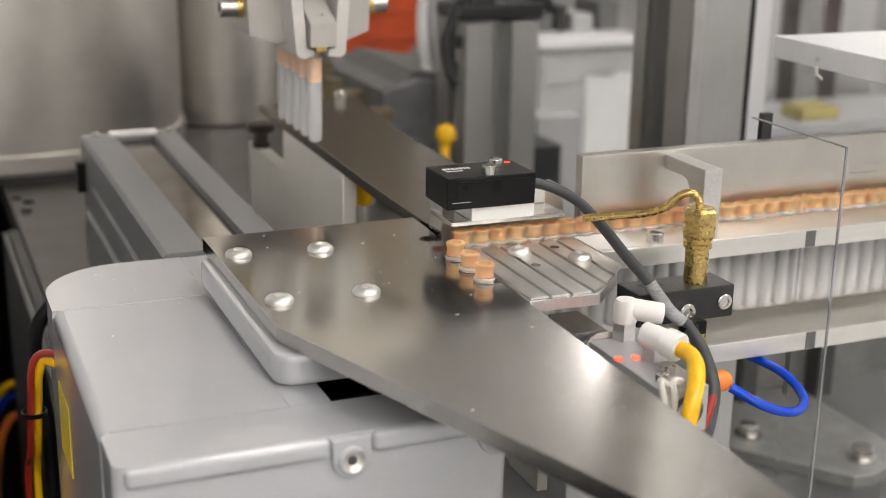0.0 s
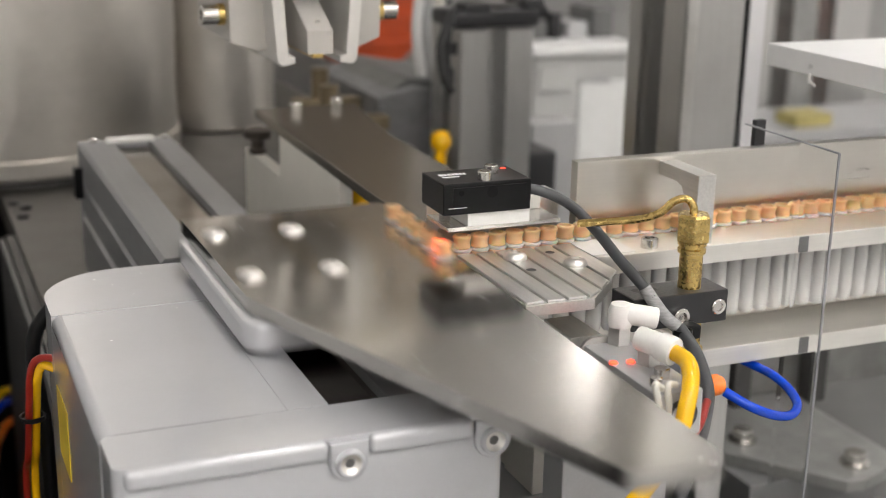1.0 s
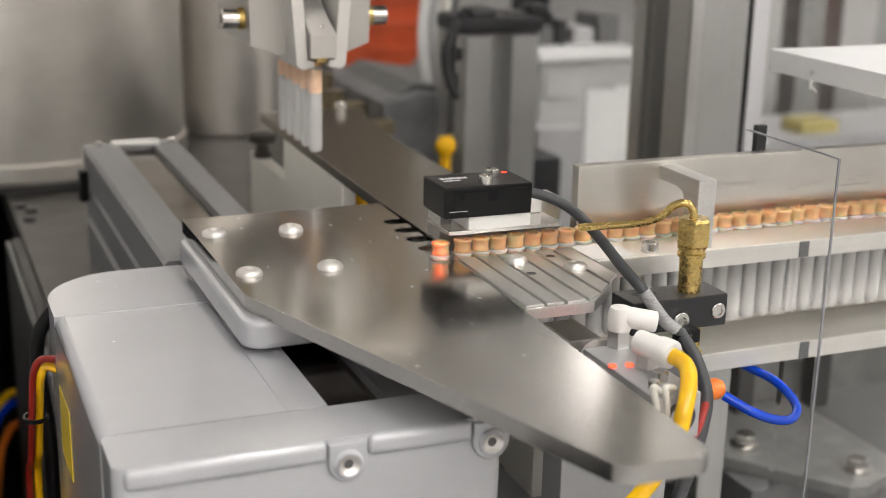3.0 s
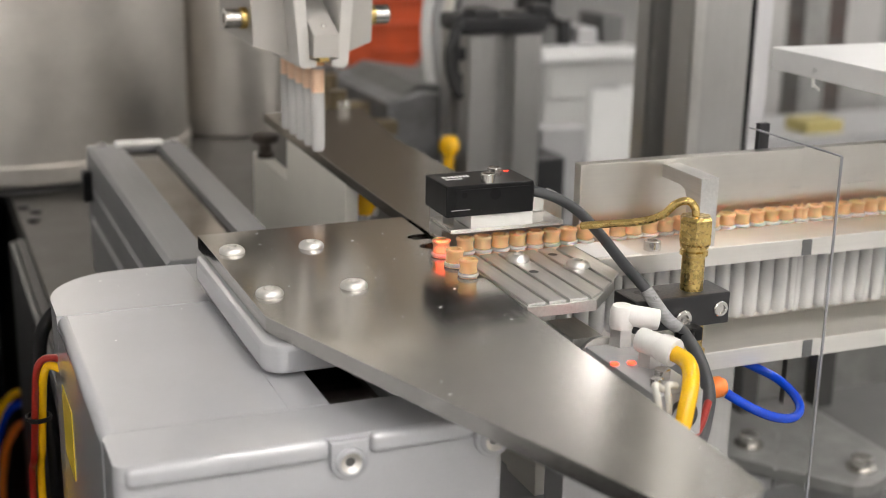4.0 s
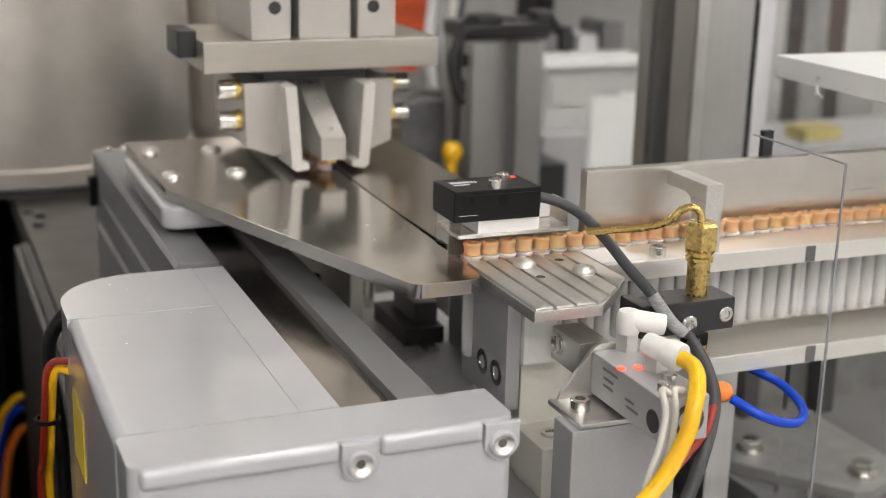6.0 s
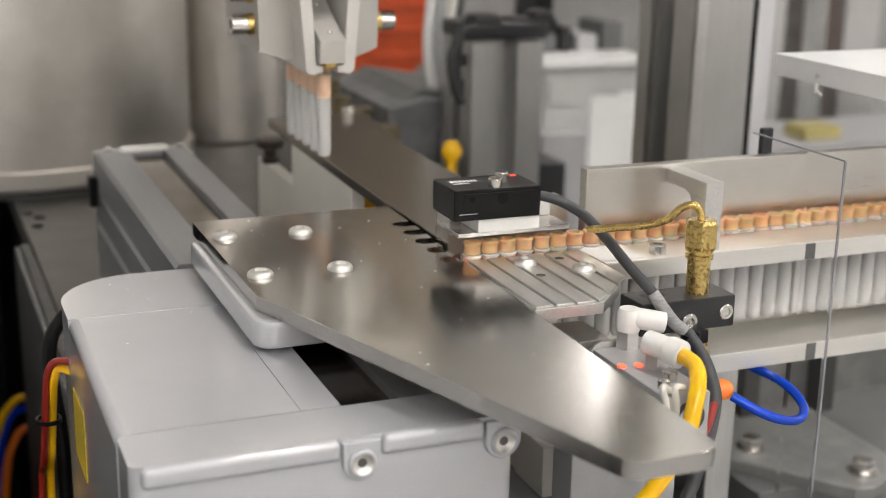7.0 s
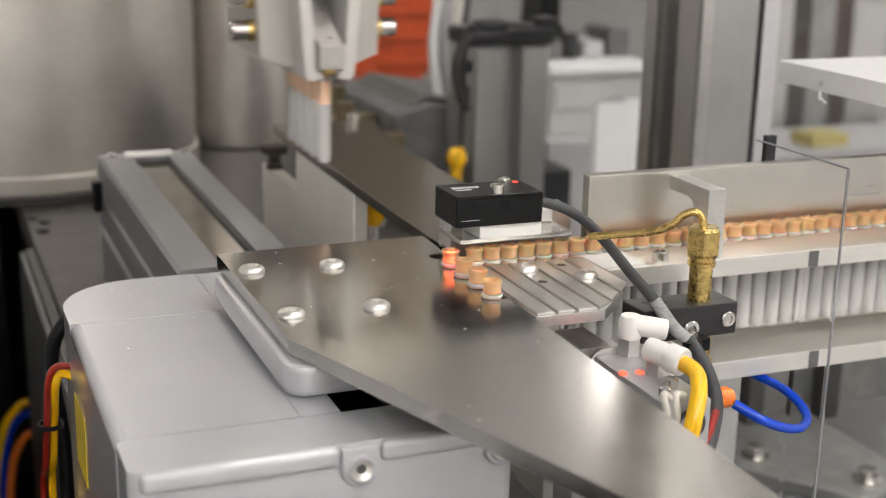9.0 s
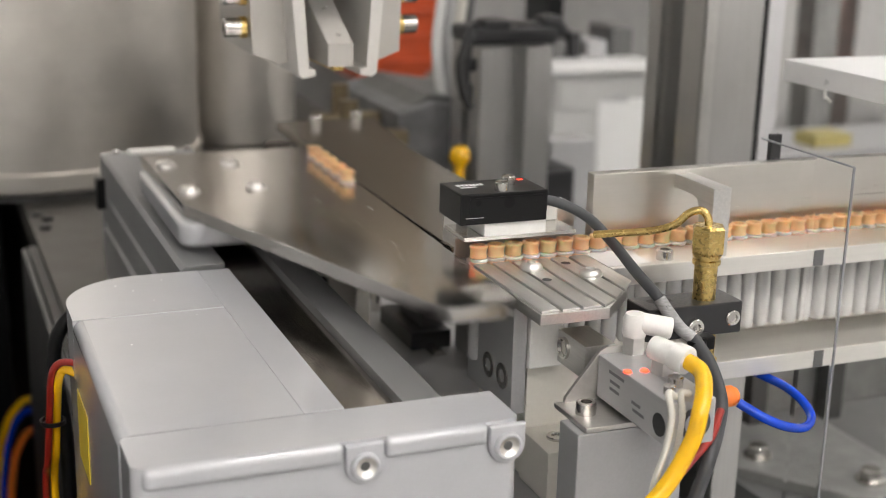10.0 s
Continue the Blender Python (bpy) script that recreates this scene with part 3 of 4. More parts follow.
# ---------------------------------------------------------------- small air cylinder with its fittings
def cylinder_thing():
    t = thing("air_cylinder", (238, 380, 962), "small silver air cylinder with white push-in fittings", "air cylinder")
    b = part("body", box(227.5, 246, 352, 403, 965.5, 982, 0.8), ANOD, t)
    part("bore_cap", lathe([(6, 0), (6, 0.4), (4.2, 0.4), (4.0, -1.5), (0, -1.5)], (238, 352, 973.5), "y", 24), DARK, b)
    part("side_slot", rod((227.4, 358, 972), (229, 358, 972), 4.2, 20), DARK, b)
    for y, z, w in ((383, 978, 11), (386, 974.6, 7), (386, 971.8, 7), (371, 972.6, 6), (368, 970, 8)):
        part("print_mark", box(227.35, 227.52, y, y + w, z, z + 1.1, 0), INK, b)
    part("rod", rod((235, 403, 975), (235, 415, 975), 2.4, 16), POLISHED, t)
    part("lock_nut", lathe([(0, 0), (4.4, 0), (4.4, 3), (0, 3)], (235, 411, 975), "y", 6), POLISHED, t, "", False)
    clevis = part("clevis", box(226.5, 239.5, 411.2, 434, 968.5, 982, 0.5), MILLED, t)
    part("pin", lathe([(4.4, 0), (4.4, 1.2), (3.6, 1.4), (2.8, 0.4), (0, 0.4)], (226.5, 428, 976.0), "-x", 24), POLISHED, clevis)
    brk = part("bracket", join(prism([(228.5, 983), (231, 984.2), (246, 984.2), (246, 963.6), (214.5, 963.6), (215, 966)], 403.2, 405, "y", 0.3), box(211, 246, 379, 405, 962.1, 964.1, 0.5)), BRIGHTSTEEL, t, "bent steel mounting bracket")
    cap_screw(brk, (217.5, 392, 964.1), "z", 3.8, 4.6)
    for x, y in ((241.0, 401), (240.5, 379)):
        part("hex_base", lathe([(0, 0), (4.6, 0), (4.6, 8), (0, 8)], (x, y, 982), "z", 6), BRIGHTSTEEL, t, "", False)
    part("push_fitting", lathe([(0, 0), (4.3, 0), (4.5, 0.8), (4.5, 6.5), (3.6, 8.6), (0, 9.2)], (240.5, 400, 989), "z", 24), WHITE, t, "white plastic push-in fitting")
    part("fitting_arm", rod((240.5, 400, 994.2), (253, 394.4, 992.2), 4.0, 24, 0.8), WHITE, t)
    part("push_fitting", rod((237.0, 381, 991.5), (241.6, 371.6, 990.6), 4.4, 24, 0.8), WHITE, t, "white plastic push-in fitting")
    part("fitting_collar", rod((241.0, 373, 990.8), (243.6, 367.2, 989.9), 5.2, 24, 0.8), WHITE, t)
    part("flow_screw", lathe([(0, 0), (2.8, 0), (2.8, 3.4), (1.4, 3.8), (0, 3.8)], (238, 366, 982), "z", 16), POLISHED, t)
    part("flow_screw", lathe([(0, 0), (2.2, 0), (2.2, 3.0), (1.2, 3.4), (0, 3.4)], (232, 360, 982), "z", 16), POLISHED, t)
    for x, y in ((228.6, 383), (235, 382)):
        part("switch_light", lathe([(1.6, 0), (1.4, 0.6), (0, 0.9)], (x, y, 982), "z", 14), LED, t, "lit red switch light")
    return t


def mount_block_thing():
    return solid("mounting_block", box(208, 252, 379, 394, 860, 962, 0.8), ANOD, (230, 390, 860), "plain aluminium mounting block under the air cylinder", "mounting block")


cylinder_thing()
mount_block_thing()
air_hose("yellow_air_hose", [(243, 369, 990.1), (243.3, 359, 989.5), (239.5, 350.5, 986.5), (235.5, 346, 979), (232.5, 345, 970), (223, 344.5, 955), (205, 343, 940)], 3.0, YELLOW, "thick yellow polyurethane air hose")
air_hose("black_cable", [(270.4, 405, 982.3), (270, 392, 976), (268, 381, 966.8), (260, 370, 961), (250, 359, 956), (243, 356, 942), (232, 352, 925)], 2.6, GREYCABLE, "dark grey sensor cable hanging down", "cable")
air_hose("red_wire", [(262, 372, 967), (252, 362, 962.5), (240, 356, 957), (226.5, 351, 949.5), (212, 348, 941)], 1.5, RED, "thin dark red wire in the hose bundle", "wire")
air_hose("ivory_wire", [(230, 353, 984), (224.7, 349, 987.2), (226.6, 349, 978.8), (225.1, 349, 966.7), (222.0, 349, 956.8), (220.4, 349, 948.7)], 1.2, WIREWHITE, "thin ivory wire from the cylinder switch", "wire")
air_hose("ivory_wire", [(236, 354, 984), (231.5, 352, 985.0), (232.6, 352, 976.7), (231.3, 352, 964.4), (228.4, 352, 954.3), (226.3, 352, 946.2)], 1.2, WIREWHITE, "thin ivory wire from the cylinder switch", "wire")
solid("cable_tie", lathe([(3.0, -1.5), (3.8, -1.5), (3.8, 1.5), (3.0, 1.5), (3.0, -1.5)], (270.8, 404, 981), "z", 20), BLACK, (270.8, 404, 981), "black cable tie round the hose bundle", "cable tie")
solid("cable_clip", box(273, 281, 406.5, 412.5, 976.5, 982, 0.8), BLACK, (278, 409, 976), "small black cable clip on the clamp block", "cable clip")


# ---------------------------------------------------------------- fixed deck plates
def fixed_plate_thing():
    t = thing("fixed_plate", (235, 640, 995), "fixed stainless guide plate beside the shuttle", "guide plate")
    part("sheet", prism([(205.4, 492), (260.5, 503.5), (256.4, 675), (266, 760.6), (203.9, 761.2), (203.9, 560)], 995, 1000.4, "z", 0.3), DULLSTEEL, t)
    for x, y in ((252.6, 754.8), (224.6, 746.7)):
        cap_screw(t, (x, y, 1000.4), "z", 3.8, 5.7)
    return sloped(t)


def stand_block_thing():
    t = thing("stand_block", (203, 700, 905), "cream metal stand block with a dark brown knob", "stand block")
    part("body", prism([(611, 903), (611, 994.8), (714, 994.8), (714, 971), (786, 971), (786, 903)], 204.3, 211.6, "x", 0.6), BEIGE, t, "cream metal body with a stepped top")
    part("knob", lathe([(0, 971), (5.0, 971), (5.6, 974), (3.9, 975), (3.9, 979.5), (5.2, 980.3), (8.2, 981), (8.7, 983), (8.2, 985.6), (6, 986.4), (0, 986.4)], (207.6, 770, 0), "z", 28), KNOBBROWN, t, "worn dark brown clamping knob")
    return sloped(t)


fixed_plate_thing()
stand_block_thing()


def deck():
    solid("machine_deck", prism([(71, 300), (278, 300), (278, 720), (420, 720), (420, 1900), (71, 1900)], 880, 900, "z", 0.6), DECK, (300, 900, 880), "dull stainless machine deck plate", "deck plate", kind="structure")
    # near-black colour carries the shade under the deck
    solid("machine_base", prism([(76, 310), (274, 310), (274, 726), (400, 726), (400, 1890), (76, 1890)], 0, 879.6, "z", 0), SHADE, (300, 900, 0), "machine base frame coloured near-black for the shade under the deck", "machine base", kind="structure")
    solid("deck_gasket", box(63.9, 70.8, 300, 925, 884, 897.5, 0.8), BLACK, (62, 900, 884), "black rubber edge strip of the deck", "edge strip", kind="structure")
    solid("side_skirt", box(60, 63.6, 300, 925, 0, 896, 1.0), SKIRT, (50, 900, 300), "grey sheet metal side skirt", "side panel", kind="structure")
    solid("riser_plate", box(168, 268, 404, 690, 900.2, 914.8, 0.6), ANOD, (220, 550, 900), "grey aluminium riser plate on the deck", "riser plate")
    low = thing("base_bracket", (520, 600, 780), "grey steel base bracket with hexagon bolts", "bracket")
    part("foot_plate", prism([(440, 640), (500, 562), (512, 560), (545, 572), (552, 584), (552, 760), (440, 760)], 797, 805, "z", 1.2), MIDGREY, low)
    part("spacer", box(452, 548, 590, 750, 760.2, 796.8, 1), RAILGREY, low)
    part("upright", box(440, 640, 690, 700, 805, 960, 0.6), MIDGREY, low)
    for x in (474.5, 519.5):
        y = 632 if x < 500 else 580
        part("bolt", lathe([(0, 0), (9, 0), (9, 1.6), (6.4, 1.8), (6.4, 7.5), (5.6, 8.2), (0, 8.2)], (x, y, 805), "z", 24), POLISHED, low, "shiny bolt with a washer")
    for x in (498, 560):
        part("slot_bar", box(x, x + 13, 676, 689.6, 800, 955, 0.8), SKIRT, low, "dark upright bar")
    solid("support_post", prism(rounded(342, 357, 489, 503, 1.5), 0, 937.5, "z", 0), ANOD_Z, (350, 496, 0), "slim aluminium post under the feed rail", "post")
    solid("lower_shelf", prism([(279, 330), (1500, 330), (1500, 1900), (421, 1900), (421, 721), (279, 721)], 740, 760, "z", 0.6), LOWSHELF, (900, 900, 740), "dark lower shelf of the machine", "shelf", kind="structure")
    # again near-black in place of shade below the shelf
    solid("lower_frame", box(430, 1480, 440, 1880, 0, 739.6, 1.0), SHADE, (900, 900, 0), "lower frame of the machine, coloured near-black for shade", "frame", kind="structure")


deck()


# ---------------------------------------------------------------- gripper above the shuttle
GX = 201.5
GSIZE, GBASE = 0.969, Vector((195.3, 678.4, 1055.1))


def gripper_thing():
    t = thing("gripper", (GX, 700, 1052), "pneumatic tube gripper with two aluminium jaws", "gripper")
    part("mounting_plate", box(GX - 63, GX + 64, 655, 735, 1052, 1067.5, 0.6), GREASY, t, "long stainless mounting plate")
    for x0, x1 in ((-38, -17), (19, 40)):
        blk = part("clamp_block", box(GX + x0, GX + x1, 657, 735, 1067.6, 1110, 0.8), JAW, t)
        part("bolt_hole", lathe([(3.4, 0.15), (0, 0.1)], (GX + (x0 + x1) / 2 + 2 * (1 if x0 < 0 else -1), 657, 1084), "y", 20), DARK, blk)
    part("cylinder_body", box(GX - 12.5, GX + 15.5, 658, 735, 1067.6, 1125, 0.8), JAW, t)
    part("slide_rail", box(GX - 30, GX + 26, 664, 730, 1046, 1051.9, 0.4), BLACKMETAL, t)
    part("side_fitting", box(GX - 73, GX - 63.2, 670, 700, 1058, 1072, 1.0), BLACKMETAL, t)
    c = part("centre_stop", prism([(638, 1007.5), (638, 1019), (643, 1021.5), (690, 1045.8), (735, 1045.8), (735, 1007.5)], GX - 7, GX + 6.6, "x", 0.5), JAW, t, "centre stop bar with a sloped back")
    for y in (644, 666, 680):
        part("stop_screw", lathe([(1.4, 0), (1.2, 0.8), (0, 1.0)], (GX, y, 1022.0 + max(0, (y - 643)) * 0.517), "z", 12), POLISHED, c)
    part("pusher", box(GX - 3, GX + 2.6, 642, 730, 1004.8, 1007.6, 0.4), BRASS, c)
    jaws = []
    for s in (-1, 1):
        X = lambda d: GX + s * d
        j = part("jaw", prism([(X(33), 1045), (X(12), 1045), (X(9), 1008), (X(18), 1006), (X(32), 1011.5)], 662, 735, "y", 0.6), JAW, t, "grey aluminium gripper jaw")
        part("finger", prism([(X(16.5), 1045.5), (X(10), 1045.5), (X(7.4), 1008), (X(7.4), 1006.2), (X(3.8), 1005.4), (X(3.8), 1002.2), (X(10.5), 1001), (X(13), 1003)], 643, 738, "y", 0.6), FINGER, j, "pale bevelled gripper finger")
        for z in (1024.5, 1041):
            cap_screw(j, (X(36), 672, z), "x" if s > 0 else "-x", 5.0, 8.5)
            part("brass_washer", lathe([(0, 0), (5.6, 0), (5.6, 3.2), (0, 3.2)], (X(33), 672, z), "x" if s > 0 else "-x", 24), BRASS, j)
        jaws.append(j)
    t.scale = (GSIZE,) * 3
    return t, jaws


GRIPPERS = [gripper_thing(), gripper_thing()]


# ---------------------------------------------------------------- sample tubes
def tube_thing():
    t = thing("sample_tube", (0, 0, 0), "clear plastic sample tube with an orange stopper", "sample tube", "sample tubes")
    part("barrel", lathe([(0, -42.5), (2.6, -42.1), (3.3, -40.7), (3.5, -38.5), (3.5, -0.05), (2.9, -0.05), (2.85, -38), (2.2, -40.3), (0, -41)], (0, 0, 0), "z", 20), TUBECLEAR, t, "clear round-bottomed plastic barrel")
    part("plug", lathe([(3.51, -12), (3.54, -11.6), (3.54, -0.05), (3.51, -0.05)], (0, 0, 0), "z", 20), PEACH, t, "stopper plug seen through the clear wall")
    part("rim", lathe([(3.0, 0.0), (3.9, 0.1), (4.15, 0.45), (4.15, 0.95), (3.95, 1.4), (3.3, 1.5), (3.0, 1.4), (3.0, 0.0)], (0, 0, 0), "z", 20), RIM, t, "pale translucent rim")
    part("stopper", lathe([(0, -5), (2.7, -5), (2.75, 1.45), (3.4, 1.55), (3.6, 1.9), (3.5, 2.4), (3.34, 2.9), (3.32, 4.3), (3.5, 5.2), (3.78, 5.7), (3.82, 6.3), (3.55, 6.7), (2.5, 6.8), (2.2, 5.6), (0, 5.4)], (0, 0, 0), "z", 20), ORANGE, t, "orange translucent rubber stopper with a wide flange")
    return t


# ---------------------------------------------------------------- guards, columns and the far machinery
def guard_things():
    g = thing("acrylic_guard", (352, 440, 760), "clear acrylic guard panel with polished edges", "guard panel")
    pane = part("pane", prism([(423.2, 760.2), (446.2, 760.2), (446.2, 1041), (423.2, 1041)], 350.6, 353.4, "x", 0), ACRYLIC, g)
    pane.visible_shadow = False
    part("front_edge", box(351.5, 352.5, 422.4, 423.1, 760.2, 1041.6, 0.1), ACRYLICEDGE, g, "grey polished front edge")
    part("top_edge", box(351.4, 352.6, 423.2, 487, 1041.2, 1041.8, 0.1), ACRYLICEDGE, g)
    sh = thing("acrylic_shelf", (500, 490, 1058), "thick white acrylic shelf plate, brightly lit", "shelf")
    part("slab", box(400, 760, 428, 541, 1058.2, 1069, 0.6), FROST, sh)
    part("adhesive_drip", join(rod((399.6, 507, 1059), (399.4, 506, 1054.5), 0.8, 8), rod((399.4, 506.5, 1056), (400.5, 503, 1053.5), 0.6, 8)), WHITE, sh, "dried white adhesive drip")


def slotted(x0, x1, y0, y1, z0, z1, slot=4.0, deep=5.0):
    """An extruded post with a groove down each face."""
    cx, cy = (x0 + x1) / 2, (y0 + y1) / 2
    a, d = slot, deep
    pts = [(x0, y0), (cx - a, y0), (cx - a, y0 + d), (cx + a, y0 + d), (cx + a, y0), (x1, y0), (x1, cy - a), (x1 - d, cy - a), (x1 - d, cy + a), (x1, cy + a), (x1, y1),
           (cx + a, y1), (cx + a, y1 - d), (cx - a, y1 - d), (cx - a, y1), (x0, y1), (x0, cy + a), (x0 + d, cy + a), (x0 + d, cy - a), (x0, cy - a)]
    return prism(pts, z0, z1, "z", 0)


def background():
    c = thing("frame_column", (475, 735, 760), "tall grey aluminium extrusion column", "column")
    part("extrusion", prism([(455, 700), (457, 698.5), (497, 698.5), (497, 766), (455, 766), (455, 751), (459, 750), (459, 746), (455, 745), (455, 736), (462, 734), (462, 726), (455, 724)], 760, 2200, "z", 0), ANOD_Z, c)
    part("corner_trim", box(455.2, 463, 697.4, 698.4, 760, 2200, 0.3), MILLED, c, "bright trim strip along the edge")
    d = thing("door_frame", (505, 705, 760), "pale aluminium door frame with a dark seal", "door frame")
    part("seal", box(497.6, 501.4, 700, 712, 760, 2200, 0.3), BLACK, d)
    part("frame_bar", box(501.6, 513.5, 699, 716, 760, 2200, 0.8), PALEFRAME, d)
    p = thing("extrusion_post", (422, 928, 900), "grey aluminium extrusion post with a cable carrier on top", "post")
    part("extrusion", slotted(393, 452, 900, 957, 760, 1030, 8, 22), ANOD_Z, p)
    part("cable_carrier", join(box(388, 460, 905, 950, 1031, 1044, 4), box(430, 470, 910, 940, 1036, 1046, 4), hose([(392, 910, 1040), (386, 905, 1037), (383, 903, 1015), (384, 903, 992)], 2.6), hose([(396, 912, 1042), (388, 906, 1046), (379, 903, 1030), (381, 903, 1002), (386, 903, 988)], 1.8), box(380, 389, 902, 910, 990, 1003, 2), box(383, 391, 902, 910, 1012, 1022, 2), box(448, 466, 908, 930, 1040, 1052, 5), box(398, 420, 905, 930, 1042, 1050, 4)), BLACKMETAL, p, "black cable carrier and hoses")
    part("hose", hose([(385, 906, 1034), (377, 902, 1020), (379, 901, 1000), (386, 900, 985)], 3.5), DARK, p)
    # yellow knob on a stem
    k = thing("lever_switch", (376, 900, 905), "round yellow plastic knob on a short lever", "lever")
    part("ball", lathe([(0, 941), (4.5, 941.5), (7.2, 944.5), (8.2, 949), (7.2, 953.5), (4.5, 956.5), (0, 957.6)], (378, 900, 0), "z", 24), YELLOW, k)
    part("stem", rod((378, 900, 943), (374, 898, 903), 4.4, 18), YELLOW, k)
    part("base", box(355, 392, 890, 915, 900.2, 906, 1), BLUEGREY, k)
    k2 = thing("lever_switch", (232, 668, 900), "small yellow plastic knob beside the stand block", "lever")
    part("ball", lathe([(0, 965), (4, 966), (6, 970), (6, 974), (4, 978), (0, 979)], (232, 668, 0), "z", 20), YELLOW, k2)
    part("stem", rod((232, 668, 966), (232, 668, 900), 3, 14), POLISHED, k2)
    # blue-grey machine behind the sensor
    m = thing("drive_unit", (420, 1040, 900), "blue-grey painted drive unit with a sloping lid", "drive unit")
    part("housing", prism([(350, 900.2), (350, 972), (380, 980), (455, 968), (470, 930), (470, 900.2)], 960, 1120, "y", 3, 3), DRIVEGREY, m)
    part("lid", prism([(360, 973), (380, 985), (452, 973), (452, 969)], 970, 1110, "y", 1), LOWSHELF, m)
    part("gasket", box(440, 452, 955, 960, 905, 960, 2), BLACK, m)
    # orange bin on its stand beyond the deck
    o = thing("orange_bin", (722, 2080, 830), "orange-red plastic parts bin with ribbed sides", "parts bin")
    part("shell", prism([(644, 979), (643, 892), (650, 861), (667, 833), (695, 817), (734, 819), (767, 834), (790, 856), (799, 896), (800, 977)], 1995, 2180, "y", 5, 3), ORANGEPAINT, o)
    for z in (861, 901, 941):
        part("rib", box(700, 790, 1988, 1995.4, z, z + 8, 2), ORANGEPAINT, o)
    part("stand", box(682, 766, 2066, 2120, 0.2, 818, 1), TARNISH, o, "brownish stand under the bin")
    for x, y in ((300, 930), (318, 1010)):
        solid("clamp_arm", join(rod((x, y, 900), (x, y, 990), 7, 18), box(x - 22, x + 45, y - 9, y + 9, 955, 966, 2)), TARNISH, (x, y, 900), "tarnished metal clamp arm on the deck", "clamp arm")
    # clear bottles
    for x, r, mat, look_of in ((400, 4.2, WHITEPANEL, "white"), (409, 4.0, ANOD, "pale grey"), (418, 4.4, WIREWHITE, "milky white"), (427, 2.8, BLUEGREY, "slate grey")):
        solid("hanging_hose", hose([(x, 1005, 1200), (x + 3, 1004, 1080), (x - 2, 1003, 1020), (x + 2, 1000, 978)], r), mat, (x, 1000, 980), look_of + " hose hanging behind the gripper", "hose")
    # fittings on the deck between the gripper and the post
    for x, y, h, r in ((332, 880, 52, 4.0), (345, 905, 40, 5.5), (318, 905, 64, 3.0)):
        solid("pipe_stub", lathe([(0, 0.2), (r * 1.6, 0.2), (r * 1.6, 6), (r, 7), (r, h - 6), (r * 1.4, h - 5), (r * 1.4, h), (0, h)], (x, y, 900), "z", 18), TARNISH if r > 3.5 else BRIGHTSTEEL, (x, y, 900), "short upright pipe with a collar on the deck", "pipe")
    for x0, x1, y, z1, mat in ((352, 372, 945, 938, LOWSHELF), (430, 452, 940, 930, ANOD), (402, 424, 948, 946, BLACKMETAL)):
        solid("terminal_box", box(x0, x1, y - 16, y, 900.2, z1, 2), mat, (x0, y, 900), "small terminal box beside the drive unit", "terminal box")
    # drums
    for n, (x, y, r, z0) in enumerate(((86, 1178, 148, 908), (292, 1262, 56, 900.2))):
        t = thing("steel_drum", (x, y, 900), "large round brushed stainless bowl housing", "drum")
        part("wall", lathe([(0, z0), (r - 3, z0), (r, z0 + 3), (r, 1600), (0, 1600)], (x, y, 0), "z", 96), DRUM, t)
        part("clamp_ring", lathe([(r + 0.2, 1500), (r + 4, 1502), (r + 4, 1520), (r + 0.2, 1522)], (x, y, 0), "z", 64), POLISHED, t)
        if n == 0:
            part("base_ring", lathe([(0, 900.2), (r - 14, 900.2), (r - 14, 907.8), (0, 907.8)], (x, y, 0), "z", 64), LOWSHELF, t)
            part("rim_band", lathe([(r + 0.2, 910), (r + 2.5, 911), (r + 2.5, 924), (r + 0.2, 925)], (x, y, 0), "z", 96), DRUM, t)
    for x, y in ((77, 1000), (84, 985), (80, 960)):
        solid("deck_bolt", lathe([(0, 0), (4.2, 0), (4.2, 2.5), (2.2, 2.8), (0, 2.0)], (x, y, 900), "z", 18), BLACKMETAL, (x, y, 900), "small dark bolt in the deck", "bolt", "deck bolts")
    # white machine and far frames
    w = thing("white_cabinet", (720, 1400, 760), "white machine cabinet with a bright top edge", "cabinet")
    part("body", box(655, 775, 1300, 1480, 760, 946, 3), CABINETGREY, w)
    part("top", box(648, 782, 1290, 1490, 946.2, 957, 2), WHITEPANEL, w)
    part("door", box(712, 772, 1296, 1299.8, 800, 915, 2), WHITEPANEL, w)
    part("drawer", box(660, 702, 1296, 1299.8, 905, 935, 2), CABINETGREY, w)
    part("screen", prism([(712, 915), (735, 925), (748, 922), (748, 912)], 1294, 1296, "y", 0.5), ANOD, w)
    for x0, x1, z0, z1, mat, lab in ((655, 690, 960, 978, LOWSHELF, "grey metal control box"), (695, 708, 960, 986, BLACKMETAL, "black power supply box"), (716, 742, 962, 976, ANOD, "pale grey electrical box"), (748, 775, 962, 990, LOWSHELF, "dark grey terminal box"), (664, 684, 1000, 1030, BLACK, "black power supply box")):
        solid("control_box", box(x0, x1, 1340, 1400, 957.2 if z0 < 999 else z0 - 14.9, z1, 2), mat, ((x0 + x1) / 2, 1370, 957), lab + " on the cabinet", "control box")
    solid("grey_bracket", box(545, 592, 1080, 1110, 760.2, 918, 2), ANOD, (565, 1090, 760), "grey machine bracket beyond the post", "bracket")
    solid("dark_valve_block", box(500, 540, 1020, 1080, 760.2, 905, 3), BLACKMETAL, (520, 1050, 760), "dark valve block beyond the post", "valve block")
